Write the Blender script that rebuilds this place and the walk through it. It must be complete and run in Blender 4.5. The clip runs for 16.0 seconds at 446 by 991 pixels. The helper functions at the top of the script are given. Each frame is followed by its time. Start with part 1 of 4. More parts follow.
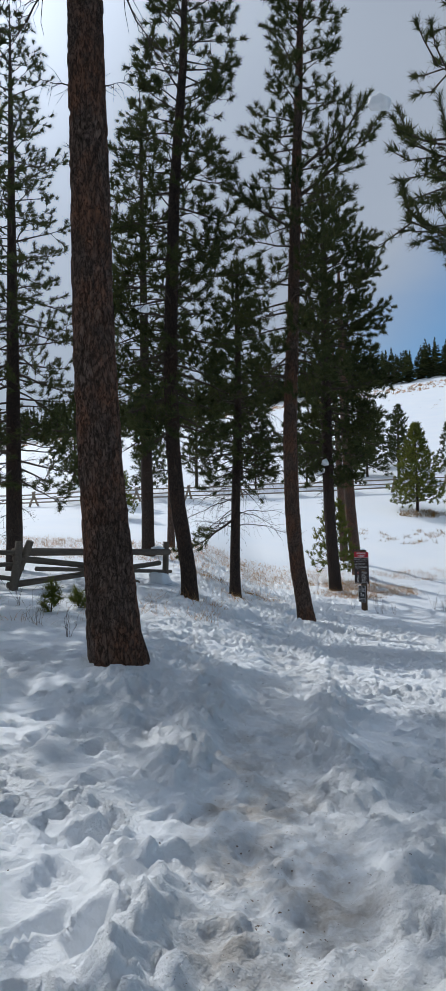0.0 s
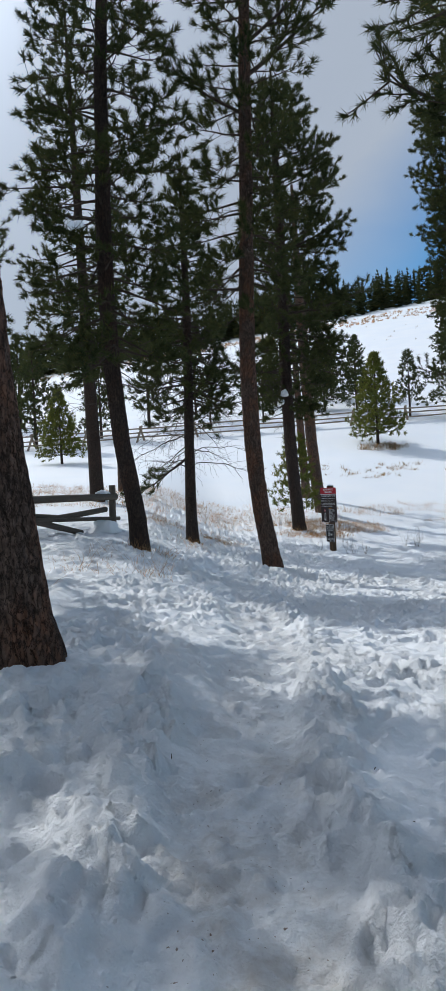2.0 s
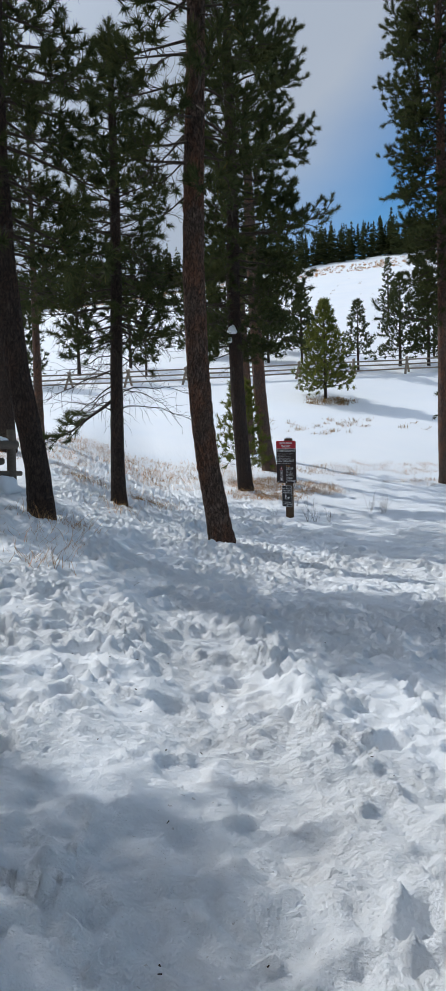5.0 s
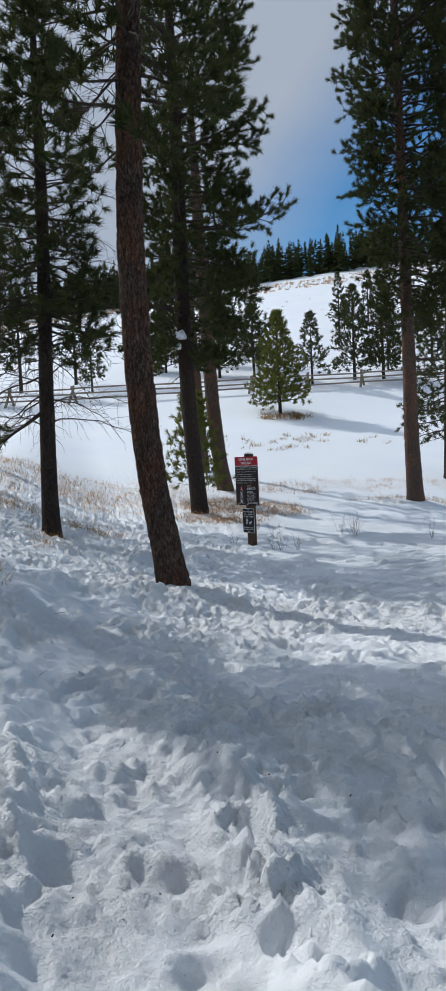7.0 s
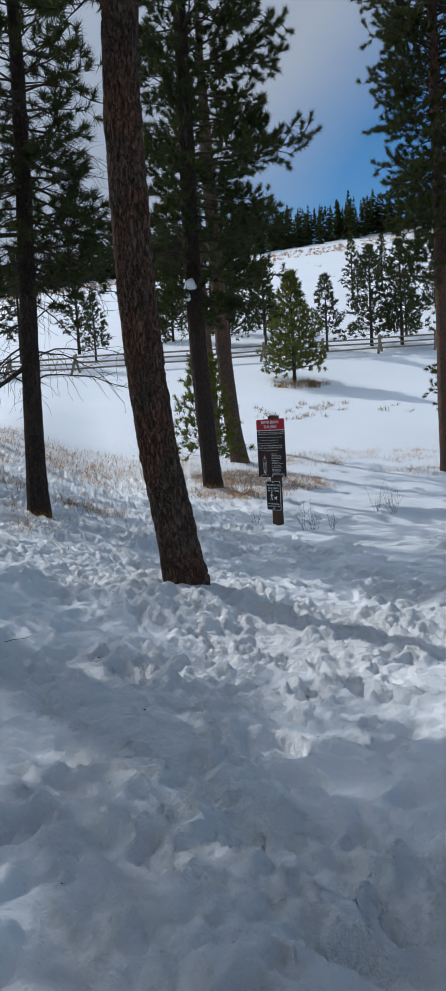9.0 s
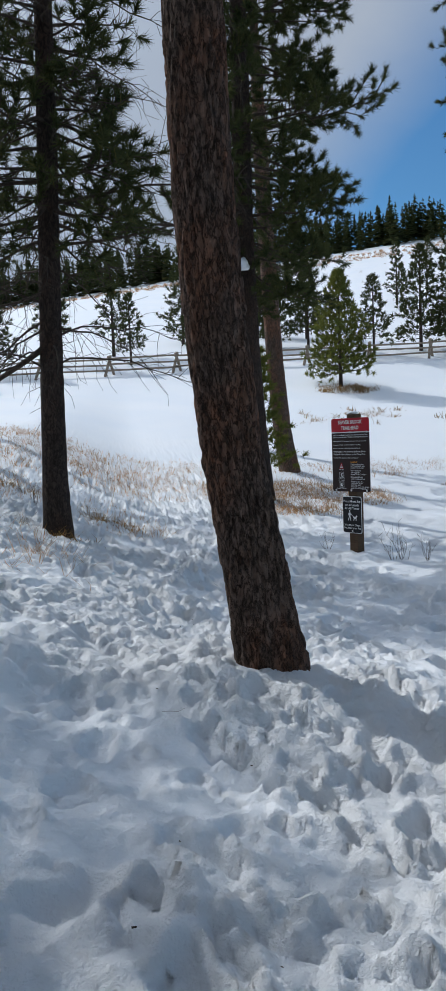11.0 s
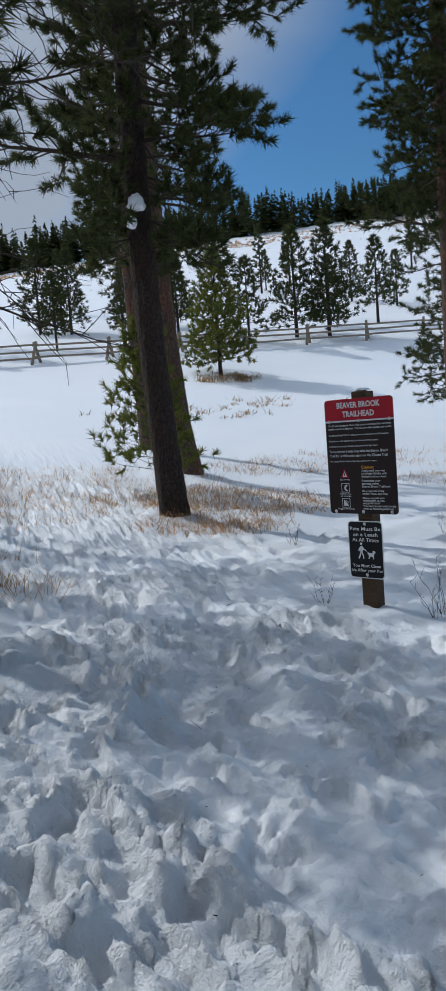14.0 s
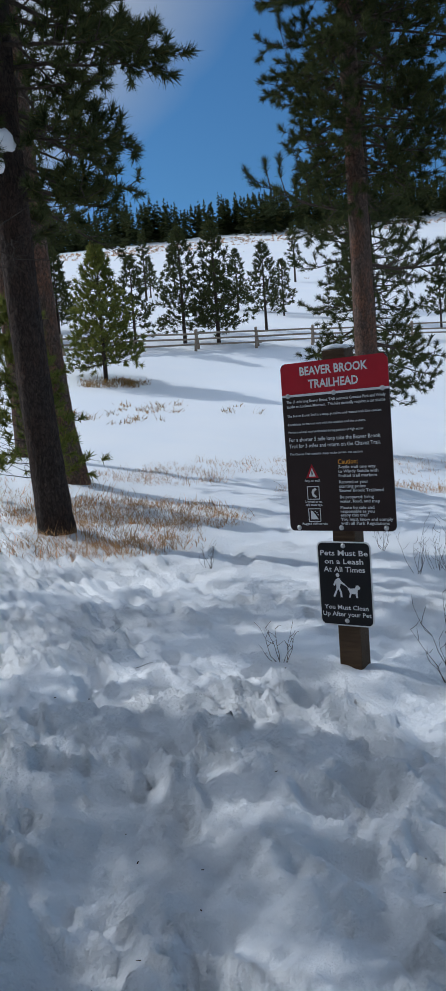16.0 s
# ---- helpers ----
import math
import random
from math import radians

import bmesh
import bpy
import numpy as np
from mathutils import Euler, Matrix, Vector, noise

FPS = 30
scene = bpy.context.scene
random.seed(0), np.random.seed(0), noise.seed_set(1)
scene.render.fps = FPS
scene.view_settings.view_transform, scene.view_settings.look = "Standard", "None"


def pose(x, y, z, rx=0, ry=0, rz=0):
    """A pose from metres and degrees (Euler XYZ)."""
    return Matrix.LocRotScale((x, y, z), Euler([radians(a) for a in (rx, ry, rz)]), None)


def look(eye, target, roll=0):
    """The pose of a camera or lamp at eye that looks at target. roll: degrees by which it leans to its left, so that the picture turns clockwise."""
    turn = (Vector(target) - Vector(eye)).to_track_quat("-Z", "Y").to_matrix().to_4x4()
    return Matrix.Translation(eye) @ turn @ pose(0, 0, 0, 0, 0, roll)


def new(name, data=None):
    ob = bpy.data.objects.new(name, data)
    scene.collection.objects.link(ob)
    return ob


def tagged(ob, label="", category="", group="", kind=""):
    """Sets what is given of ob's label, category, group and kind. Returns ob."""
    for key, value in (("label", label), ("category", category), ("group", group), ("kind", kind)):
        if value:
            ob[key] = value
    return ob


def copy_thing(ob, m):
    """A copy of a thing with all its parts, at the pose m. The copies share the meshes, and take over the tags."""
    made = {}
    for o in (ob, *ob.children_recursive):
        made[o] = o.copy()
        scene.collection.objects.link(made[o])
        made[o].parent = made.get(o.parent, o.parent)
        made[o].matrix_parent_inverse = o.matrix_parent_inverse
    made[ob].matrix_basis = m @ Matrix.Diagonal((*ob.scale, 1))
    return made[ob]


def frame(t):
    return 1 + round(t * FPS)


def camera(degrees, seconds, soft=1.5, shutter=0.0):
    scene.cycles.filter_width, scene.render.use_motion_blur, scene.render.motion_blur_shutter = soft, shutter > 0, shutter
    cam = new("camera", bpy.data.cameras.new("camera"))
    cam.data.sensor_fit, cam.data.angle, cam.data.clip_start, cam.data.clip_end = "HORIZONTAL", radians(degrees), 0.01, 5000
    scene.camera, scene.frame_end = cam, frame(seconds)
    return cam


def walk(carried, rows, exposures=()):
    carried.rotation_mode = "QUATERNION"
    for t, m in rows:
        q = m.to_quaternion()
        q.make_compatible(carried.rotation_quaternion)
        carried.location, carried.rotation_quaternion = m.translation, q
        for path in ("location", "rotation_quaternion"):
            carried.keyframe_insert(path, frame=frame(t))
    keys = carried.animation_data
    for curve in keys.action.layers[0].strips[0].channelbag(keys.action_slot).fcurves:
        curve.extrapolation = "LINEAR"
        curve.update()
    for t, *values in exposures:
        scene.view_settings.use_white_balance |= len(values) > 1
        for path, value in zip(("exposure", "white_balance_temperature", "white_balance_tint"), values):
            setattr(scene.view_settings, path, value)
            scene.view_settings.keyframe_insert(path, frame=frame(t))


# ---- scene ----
cam = camera(32.5, 16.0)
PATH = [
    (0, (0.007, -0.105, 1.272), (-0.004, 1.891, 1.393), -0.8),
    (0.5, (0.027, 0.33, 1.262), (-0.013, 2.327, 1.367), -0.8),
    (1, (0.032, 0.874, 1.259), (0.044, 2.873, 1.316), -1.3),
    (1.5, (0.082, 1.407, 1.238), (0.134, 3.406, 1.251), -2.4),
    (2, (0.082, 1.909, 1.242), (0.179, 3.907, 1.206), -3.1),
    (2.5, (0.146, 2.537, 1.189), (0.267, 4.533, 1.133), -3.4),
    (3, (0.175, 3.077, 1.155), (0.368, 5.066, 1.055), -3.0),
    (5.3, (0.324, 5.921, 1.081), (0.601, 7.895, 0.925), -1.6),
    (5.5, (0.36, 6.145, 1.072), (0.666, 8.117, 0.94), -1.8),
    (6, (0.441, 6.767, 1.037), (0.808, 8.73, 0.925), -2.1),
    (6.5, (0.522, 7.317, 1.03), (0.898, 9.278, 0.924), -2.4),
    (7, (0.608, 7.822, 1.043), (0.992, 9.782, 0.93), -2.7),
    (7.5, (0.72, 8.381, 0.996), (1.08, 10.34, 0.819), -2.5),
    (8, (0.786, 8.983, 0.932), (1.129, 10.943, 0.727), -2.8),
    (8.5, (0.866, 9.536, 0.879), (1.232, 11.489, 0.65), -3.0),
    (9, (0.868, 10.094, 0.858), (1.226, 12.054, 0.68), -3.2),
    (9.5, (0.872, 10.596, 0.836), (1.232, 12.557, 0.675), -3.0),
    (10, (0.879, 11.186, 0.784), (1.207, 13.152, 0.624), -2.4),
    (10.2, (0.901, 11.443, 0.781), (1.178, 13.416, 0.605), -2.3),
    (12.3, (0.785, 14.265, 0.761), (1.084, 16.241, 0.657), -2.2),
    (12.5, (0.745, 14.5, 0.76), (1.068, 16.479, 0.637), -2.1),
    (13, (0.795, 15.248, 0.722), (1.213, 17.2, 0.58), -2.1),
    (13.5, (0.852, 15.787, 0.807), (1.343, 17.719, 0.654), -3.4),
    (14, (0.875, 16.311, 0.817), (1.5, 18.202, 0.632), -4.3),
    (14.5, (1.011, 16.795, 0.77), (1.778, 18.631, 0.564), -5.0),
    (15, (1.146, 17.266, 0.747), (1.935, 19.092, 0.538), -4.9),
    (15.5, (1.265, 17.762, 0.713), (2.122, 19.556, 0.502), -4.9),
    (16, (1.404, 18.309, 0.623), (2.308, 20.084, 0.449), -4.2),
]
EXPOSURES = [(0, -1.02, 6100, 8), (3, -0.8, 6150, 8), (6.5, -0.92, 6150, 8), (8, -1.02, 6050, 8), (9, -1.1, 5950, 8), (10, -1.05, 5950, 8), (12.5, -0.82, 6200, 8), (14, -1.1, 5950, 8), (16, -1.08, 5850, 8)]
walk(cam, [(t, look(eye, target, roll)) for t, eye, target, roll in PATH], EXPOSURES)

# ---- sky and sun ----
SUN_DIR = Vector((-0.63, 0.77, math.tan(radians(43)) * 0.995)).normalized()
SUN_ELEV = math.asin(SUN_DIR.z)
world = bpy.data.worlds.new("sky")
scene.world = world
world.use_nodes = True
wn, wl = world.node_tree.nodes, world.node_tree.links
wn.clear()
w_out, w_bg = wn.new("ShaderNodeOutputWorld"), wn.new("ShaderNodeBackground")
w_sky = wn.new("ShaderNodeTexSky")
w_sky.sky_type, w_sky.sun_disc = "NISHITA", False
w_sky.sun_elevation, w_sky.sun_rotation = SUN_ELEV, math.atan2(SUN_DIR.x, SUN_DIR.y)
w_sky.altitude, w_sky.air_density, w_sky.dust_density, w_sky.ozone_density = 600, 1.25, 0.2, 3.0
w_bg.inputs[1].default_value = 0.135
# thin high cloud over all but the north-east quarter
w_co = wn.new("ShaderNodeTexCoord")
w_sep = wn.new("ShaderNodeSeparateXYZ")
w_noise = wn.new("ShaderNodeTexNoise")
w_noise.inputs["Scale"].default_value, w_noise.inputs["Detail"].default_value = 2.2, 6
w_map = wn.new("ShaderNodeMapping")
w_map.inputs["Scale"].default_value = (1.0, 1.0, 2.2)
wl.new(w_co.outputs["Generated"], w_map.inputs[0])
wl.new(w_map.outputs[0], w_noise.inputs["Vector"])
wl.new(w_co.outputs["Generated"], w_sep.inputs[0])


def w_math(op, a, b, clamp=False):
    n = wn.new("ShaderNodeMath")
    n.operation, n.use_clamp = op, clamp
    for i, v in enumerate((a, b)):
        if isinstance(v, (int, float)):
            n.inputs[i].default_value = v
        else:
            wl.new(v, n.inputs[i])
    return n.outputs[0]


w_edge = w_math("SUBTRACT", w_sep.outputs[2], w_math("MULTIPLY", w_sep.outputs[0], 1.1))
w_edge = w_math("ADD", w_edge, w_math("MULTIPLY", w_math("SUBTRACT", w_noise.outputs[0], 0.5), 0.22))
w_mask = w_math("MULTIPLY", w_math("ADD", w_edge, 0.08), 4.5, True)
w_mix = wn.new("ShaderNodeMix")
w_mix.data_type = "RGBA"
w_mask = w_math("MULTIPLY", w_mask, 0.93)
wl.new(w_mask, w_mix.inputs["Factor"])
w_tone = wn.new("ShaderNodeMix")
w_tone.data_type = "RGBA"
w_tone.inputs["A"].default_value, w_tone.inputs["B"].default_value = (5.6, 6.05, 6.95, 1), (7.0, 7.5, 8.3, 1)
wl.new(w_noise.outputs[0], w_tone.inputs["Factor"])
w_dot = wn.new("ShaderNodeVectorMath")
w_dot.operation = "DOT_PRODUCT"
w_dot.inputs[1].default_value = SUN_DIR
wl.new(w_co.outputs["Generated"], w_dot.inputs[0])
w_glow = w_math("POWER", w_math("MAXIMUM", w_dot.outputs["Value"], 0.0), 18.0)
w_glow = w_math("ADD", w_math("MULTIPLY", w_glow, 5.0), 0.93)
w_bright = wn.new("ShaderNodeVectorMath")
w_bright.operation = "SCALE"
wl.new(w_tone.outputs["Result"], w_bright.inputs[0])
wl.new(w_glow, w_bright.inputs["Scale"])
wl.new(w_bright.outputs[0], w_mix.inputs["B"])
w_blue = wn.new("ShaderNodeMix")
w_blue.data_type, w_blue.blend_type = "RGBA", "MULTIPLY"
w_blue.inputs["Factor"].default_value = 1.0
w_blue.inputs["B"].default_value = (0.68, 1.04, 1.25, 1)
wl.new(w_sky.outputs[0], w_blue.inputs["A"])
wl.new(w_blue.outputs["Result"], w_mix.inputs["A"])
wl.new(w_mix.outputs["Result"], w_bg.inputs[0])
wl.new(w_bg.outputs[0], w_out.inputs[0])

sun_data = bpy.data.lights.new("sun", "SUN")
sun_data.energy, sun_data.angle, sun_data.color = 4.5, radians(0.6), (1.0, 0.95, 0.88)
sun = new("sun", sun_data)
sun.matrix_world = look(SUN_DIR * 50, (0, 0, 0))

# ---- materials ----


def material(name, rough=0.8):
    m = bpy.data.materials.new(name)
    m.use_nodes = True
    nt = m.node_tree
    b = nt.nodes["Principled BSDF"]
    b.inputs["Roughness"].default_value = rough
    b.inputs["Specular IOR Level"].default_value = 0.25
    return m, nt, b


def node(nt, kind, **inputs):
    n = nt.nodes.new(kind)
    for k, v in inputs.items():
        n.inputs[k].default_value = v
    return n


def ramp(nt, fac, stops):
    r = nt.nodes.new("ShaderNodeValToRGB")
    while len(r.color_ramp.elements) < len(stops):
        r.color_ramp.elements.new(0.5)
    for e, (p, c) in zip(r.color_ramp.elements, stops):
        e.position, e.color = p, (*c, 1) if len(c) == 3 else c
    nt.links.new(fac, r.inputs[0])
    return r.outputs[0]


def coords(nt, scale, out="Object"):
    c = nt.nodes.new("ShaderNodeTexCoord")
    m = nt.nodes.new("ShaderNodeMapping")
    m.inputs["Scale"].default_value = scale
    nt.links.new(c.outputs[out], m.inputs[0])
    return m.outputs[0]


def bumped(nt, b, height, strength, distance):
    n = nt.nodes.new("ShaderNodeBump")
    n.inputs["Strength"].default_value, n.inputs["Distance"].default_value = strength, distance
    nt.links.new(height, n.inputs["Height"])
    nt.links.new(n.outputs[0], b.inputs["Normal"])


def mix_rgb(nt, fac, a, b, blend="MIX"):
    n = nt.nodes.new("ShaderNodeMix")
    n.data_type, n.blend_type = "RGBA", blend
    for key, v in (("Factor", fac), ("A", a), ("B", b)):
        if isinstance(v, (int, float)):
            n.inputs[key].default_value = v
        elif isinstance(v, tuple):
            n.inputs[key].default_value = (*v, 1)
        else:
            nt.links.new(v, n.inputs[key])
    return n.outputs["Result"]


def snow_material():
    m, nt, b = material("snow", 0.55)
    v = coords(nt, (1, 1, 1))
    big = node(nt, "ShaderNodeTexNoise", Scale=0.35, Detail=4)
    fine = node(nt, "ShaderNodeTexNoise", Scale=40, Detail=6, Roughness=0.65)
    grit = node(nt, "ShaderNodeTexNoise", Scale=55, Detail=2)
    for n in (big, fine, grit):
        nt.links.new(v, n.inputs["Vector"])
    base = ramp(nt, big.outputs[0], [(0.35, (0.86, 0.895, 0.94)), (0.65, (0.90, 0.92, 0.945))])
    at = nt.nodes.new("ShaderNodeAttribute")
    at.attribute_name = "trodden"
    patch = node(nt, "ShaderNodeTexNoise", Scale=2.2, Detail=6, Roughness=0.7)
    nt.links.new(v, patch.inputs["Vector"])
    dirt = nt.nodes.new("ShaderNodeMath")
    dirt.operation = "MULTIPLY"
    nt.links.new(ramp(nt, patch.outputs[0], [(0.44, (0, 0, 0)), (0.66, (1, 1, 1))]), dirt.inputs[0])
    nt.links.new(at.outputs["Fac"], dirt.inputs[1])
    col = mix_rgb(nt, dirt.outputs[0], base, (0.5, 0.46, 0.42))
    litter = nt.nodes.new("ShaderNodeMath")
    litter.operation = "MULTIPLY"
    nt.links.new(ramp(nt, grit.outputs[0], [(0.70, (0, 0, 0)), (0.74, (1, 1, 1))]), litter.inputs[0])
    nt.links.new(at.outputs["Fac"], litter.inputs[1])
    col = mix_rgb(nt, litter.outputs[0], col, (0.16, 0.10, 0.06))
    nt.links.new(col, b.inputs["Base Color"])
    grain = node(nt, "ShaderNodeTexNoise", Scale=25, Detail=6, Roughness=0.68)
    nt.links.new(v, grain.inputs["Vector"])
    tall = mix_rgb(nt, 0.3, grain.outputs[0], fine.outputs[0])
    trod = nt.nodes.new("ShaderNodeAttribute")
    trod.attribute_name = "churned"
    bp = nt.nodes.new("ShaderNodeBump")
    bp.inputs["Distance"].default_value = 0.046
    nt.links.new(trod.outputs["Fac"], bp.inputs["Strength"])
    nt.links.new(tall, bp.inputs["Height"])
    nt.links.new(bp.outputs[0], b.inputs["Normal"])
    return m


def bark_material(name, dark, light, red, depth=0.03):
    """Flaking plates, longer than wide, with dark ragged fissures between them."""
    m, nt, b = material(name, 0.95)
    tall, stub = coords(nt, (1, 1, 0.42)), coords(nt, (1, 1, 0.6))
    wobble = node(nt, "ShaderNodeTexNoise", Scale=12, Detail=8, Roughness=0.72)
    nt.links.new(tall, wobble.inputs["Vector"])
    spot = nt.nodes.new("ShaderNodeMix")
    spot.data_type = "VECTOR"
    spot.inputs["Factor"].default_value = 0.15
    nt.links.new(tall, spot.inputs["A"])
    nt.links.new(wobble.outputs["Color"], spot.inputs["B"])
    edge = node(nt, "ShaderNodeTexVoronoi", Scale=27)
    edge.feature = "DISTANCE_TO_EDGE"
    cell = node(nt, "ShaderNodeTexVoronoi", Scale=27)
    for n in (edge, cell):
        nt.links.new(spot.outputs["Result"], n.inputs["Vector"])
    flake = node(nt, "ShaderNodeTexNoise", Scale=30, Detail=8, Roughness=0.78)
    plate = node(nt, "ShaderNodeTexNoise", Scale=19, Detail=7, Roughness=0.72)
    patch = node(nt, "ShaderNodeTexNoise", Scale=2.6, Detail=6, Roughness=0.62)
    for n in (flake, plate, patch):
        nt.links.new(stub, n.inputs["Vector"])
    deep = ramp(nt, edge.outputs[0], [(0.0, (0, 0, 0)), (0.035, (0.4, 0.4, 0.4)), (0.12, (1, 1, 1))])
    step = ramp(nt, plate.outputs[0], [(0.40, (0.2, 0.2, 0.2)), (0.46, (0.6, 0.6, 0.6)), (0.54, (0.6, 0.6, 0.6)), (0.58, (1, 1, 1))])
    tint = ramp(nt, flake.outputs[0], [(0.38, dark), (0.50, light), (0.62, tuple(c * 1.5 for c in light))])
    tint = mix_rgb(nt, ramp(nt, patch.outputs[0], [(0.46, (0, 0, 0)), (0.60, (0.85, 0.85, 0.85))]), tint, red)
    tint = mix_rgb(nt, ramp(nt, cell.outputs["Color"], [(0.55, (0, 0, 0)), (1.0, (0.6, 0.6, 0.6))]), tint, tuple(c * f for c, f in zip(light, (1.25, 1.2, 1.2))))
    tint = mix_rgb(nt, step, tuple(0.6 * a + 0.4 * b for a, b in zip(dark, light)), tint)
    col = mix_rgb(nt, deep, tuple(c * 0.5 for c in dark), tint)
    col = mix_rgb(nt, 0.1, col, tint)
    nt.links.new(col, b.inputs["Base Color"])
    h = mix_rgb(nt, 0.45, deep, step)
    h = mix_rgb(nt, 0.5, h, flake.outputs[0])
    bumped(nt, b, h, 1.0, depth)
    return m


def needle_material(name, dark, light, glow=0.35):
    m, nt, b = material(name, 0.75)
    b.inputs["Specular IOR Level"].default_value = 0.08
    geo = nt.nodes.new("ShaderNodeNewGeometry")
    pos = node(nt, "ShaderNodeTexNoise", Scale=0.9, Detail=2)
    nt.links.new(coords(nt, (1, 1, 1)), pos.inputs["Vector"])
    a = ramp(nt, geo.outputs["Random Per Island"], [(0.0, dark), (0.9, light), (1.0, tuple(c * f for c, f in zip(light, (2.2, 1.4, 1.0))))])
    col = mix_rgb(nt, ramp(nt, pos.outputs[0], [(0.35, (0, 0, 0)), (0.7, (0.6, 0.6, 0.6))]), a, tuple(c * f for c, f in zip(light, (1.4, 1.15, 0.9))))
    nt.links.new(col, b.inputs["Base Color"])
    tr = nt.nodes.new("ShaderNodeBsdfTranslucent")
    nt.links.new(col, tr.inputs[0])
    mx = nt.nodes.new("ShaderNodeMixShader")
    mx.inputs[0].default_value = glow
    nt.links.new(b.outputs[0], mx.inputs[1])
    nt.links.new(tr.outputs[0], mx.inputs[2])
    nt.links.new(mx.outputs[0], nt.nodes["Material Output"].inputs[0])
    return m


def plain_material(name, colour, rough=0.7, metal=0.0, noise_scale=30, vary=0.25, bump=0.0):
    m, nt, b = material(name, rough)
    b.inputs["Metallic"].default_value = metal
    n = node(nt, "ShaderNodeTexNoise", Scale=noise_scale, Detail=5)
    nt.links.new(coords(nt, (1, 1, 1)), n.inputs["Vector"])
    nt.links.new(ramp(nt, n.outputs[0], [(0.3, tuple(c * (1 - vary) for c in colour)), (0.7, tuple(min(1, c * (1 + vary)) for c in colour))]), b.inputs["Base Color"])
    if bump:
        bumped(nt, b, n.outputs[0], 0.6, bump)
    return m


def timber_material(name, dark, light):
    m, nt, b = material(name, 0.85)
    n = node(nt, "ShaderNodeTexNoise", Scale=6, Detail=7, Roughness=0.65)
    nt.links.new(coords(nt, (1.2, 12, 12)), n.inputs["Vector"])
    k = node(nt, "ShaderNodeTexNoise", Scale=3, Detail=3)
    nt.links.new(coords(nt, (1, 1, 1)), k.inputs["Vector"])
    col = ramp(nt, n.outputs[0], [(0.32, dark), (0.68, light)])
    col = mix_rgb(nt, k.outputs[0], col, tuple(c * 0.8 for c in light))
    nt.links.new(col, b.inputs["Base Color"])
    bumped(nt, b, n.outputs[0], 0.8, 0.008)
    return m


SNOW = snow_material()
BARK_RED = bark_material("bark_ruddy", (0.055, 0.039, 0.031), (0.185, 0.128, 0.1), (0.32, 0.145, 0.082), 0.045)
BARK = bark_material("bark_brown", (0.025, 0.019, 0.016), (0.07, 0.05, 0.04), (0.085, 0.048, 0.033), 0.03)
TWIG = plain_material("twig_bark", (0.06, 0.045, 0.035), 0.9, 0, 20, 0.4)
NEEDLE = needle_material("pine_needles", (0.028, 0.037, 0.017), (0.07, 0.09, 0.038), 0.33)
NEEDLE_YOUNG = needle_material("young_needles", (0.06, 0.08, 0.022), (0.16, 0.19, 0.05), 0.45)
NEEDLE_FAR = needle_material("far_needles", (0.022, 0.032, 0.015), (0.055, 0.072, 0.03), 0.3)
NEEDLE_DRY = needle_material("dry_needles", (0.12, 0.075, 0.03), (0.3, 0.2, 0.07), 0.4)
GRASS = needle_material("dry_grass", (0.22, 0.13, 0.07), (0.48, 0.33, 0.18), 0.3)
WEED = plain_material("weed_stem", (0.09, 0.06, 0.045), 0.9, 0, 20, 0.4)
TIMBER = timber_material("grey_timber", (0.05, 0.042, 0.035), (0.17, 0.14, 0.11))
TIMBER_PALE = timber_material("pale_timber", (0.13, 0.10, 0.075), (0.36, 0.29, 0.22))
POST_WOOD = timber_material("brown_timber", (0.035, 0.022, 0.014), (0.11, 0.068, 0.038))
SIGN_BROWN = plain_material("sign_brown", (0.028, 0.016, 0.014), 0.32, 0, 8, 0.12)
SIGN_RED = plain_material("sign_red", (0.42, 0.012, 0.025), 0.35, 0, 8, 0.08)
SIGN_BLACK = plain_material("sign_black", (0.012, 0.011, 0.012), 0.35, 0, 8, 0.12)
SIGN_WHITE = plain_material("sign_white", (0.72, 0.72, 0.72), 0.5, 0, 8, 0.03)
SIGN_ORANGE = plain_material("sign_orange", (0.75, 0.33, 0.04), 0.5, 0, 8, 0.03)
STEEL = plain_material("steel", (0.6, 0.6, 0.6), 0.3, 1.0, 20, 0.1)

# ---- shape of the land ----


def smooth(a, b, v):
    u = np.clip((v - a) / (b - a), 0, 1)
    return u * u * (3 - 2 * u)


RISE_Y = [-40, -8, 0, 7, 10, 13, 19, 26, 29, 33, 40, 51, 57, 100, 160, 190, 400, 3000]
RISE_Z = [0.6, 0.1, -0.02, -0.22, -0.45, -0.6, -0.76, -0.74, -0.5, -0.05, 0.85, 2.95, 4.6, 14.6, 29.2, 35, 38, 60]
FALL_Y = [0, 19, 31, 40, 51, 57, 160, 400, 3000]
FALL_Z = [-0.02, -0.05, -0.085, -0.04, 0.0, 0.03, 0.148, 0.12, 0.02]
BANK_Y = [-10, 0, 6.4, 11, 16, 22, 27, 34, 50, 57]
BANK_Z = [0.1, 0.1, 0.2, 0.5, 0.8, 0.75, 0.9, 0.95, 0.3, 0]
MOUNDS = [(-0.92, 6.4, 0.179, 0.8), (-0.8, 16, -0.086, 0.7), (0.2, 21.87, -0.091, 0.7), (1.68, 16.45, 0.175, 0.9), (3.9, 28, 0.097, 0.7), (5.57, 32.65, 0.083, 0.8), (11.62, 31.2, 0.167, 0.9), (3.77, 21.6, 0.097, 0.55), (-1.5, 18.6, 0.12, 0.35), (12.7, 51.1, 0.1, 1.2)]
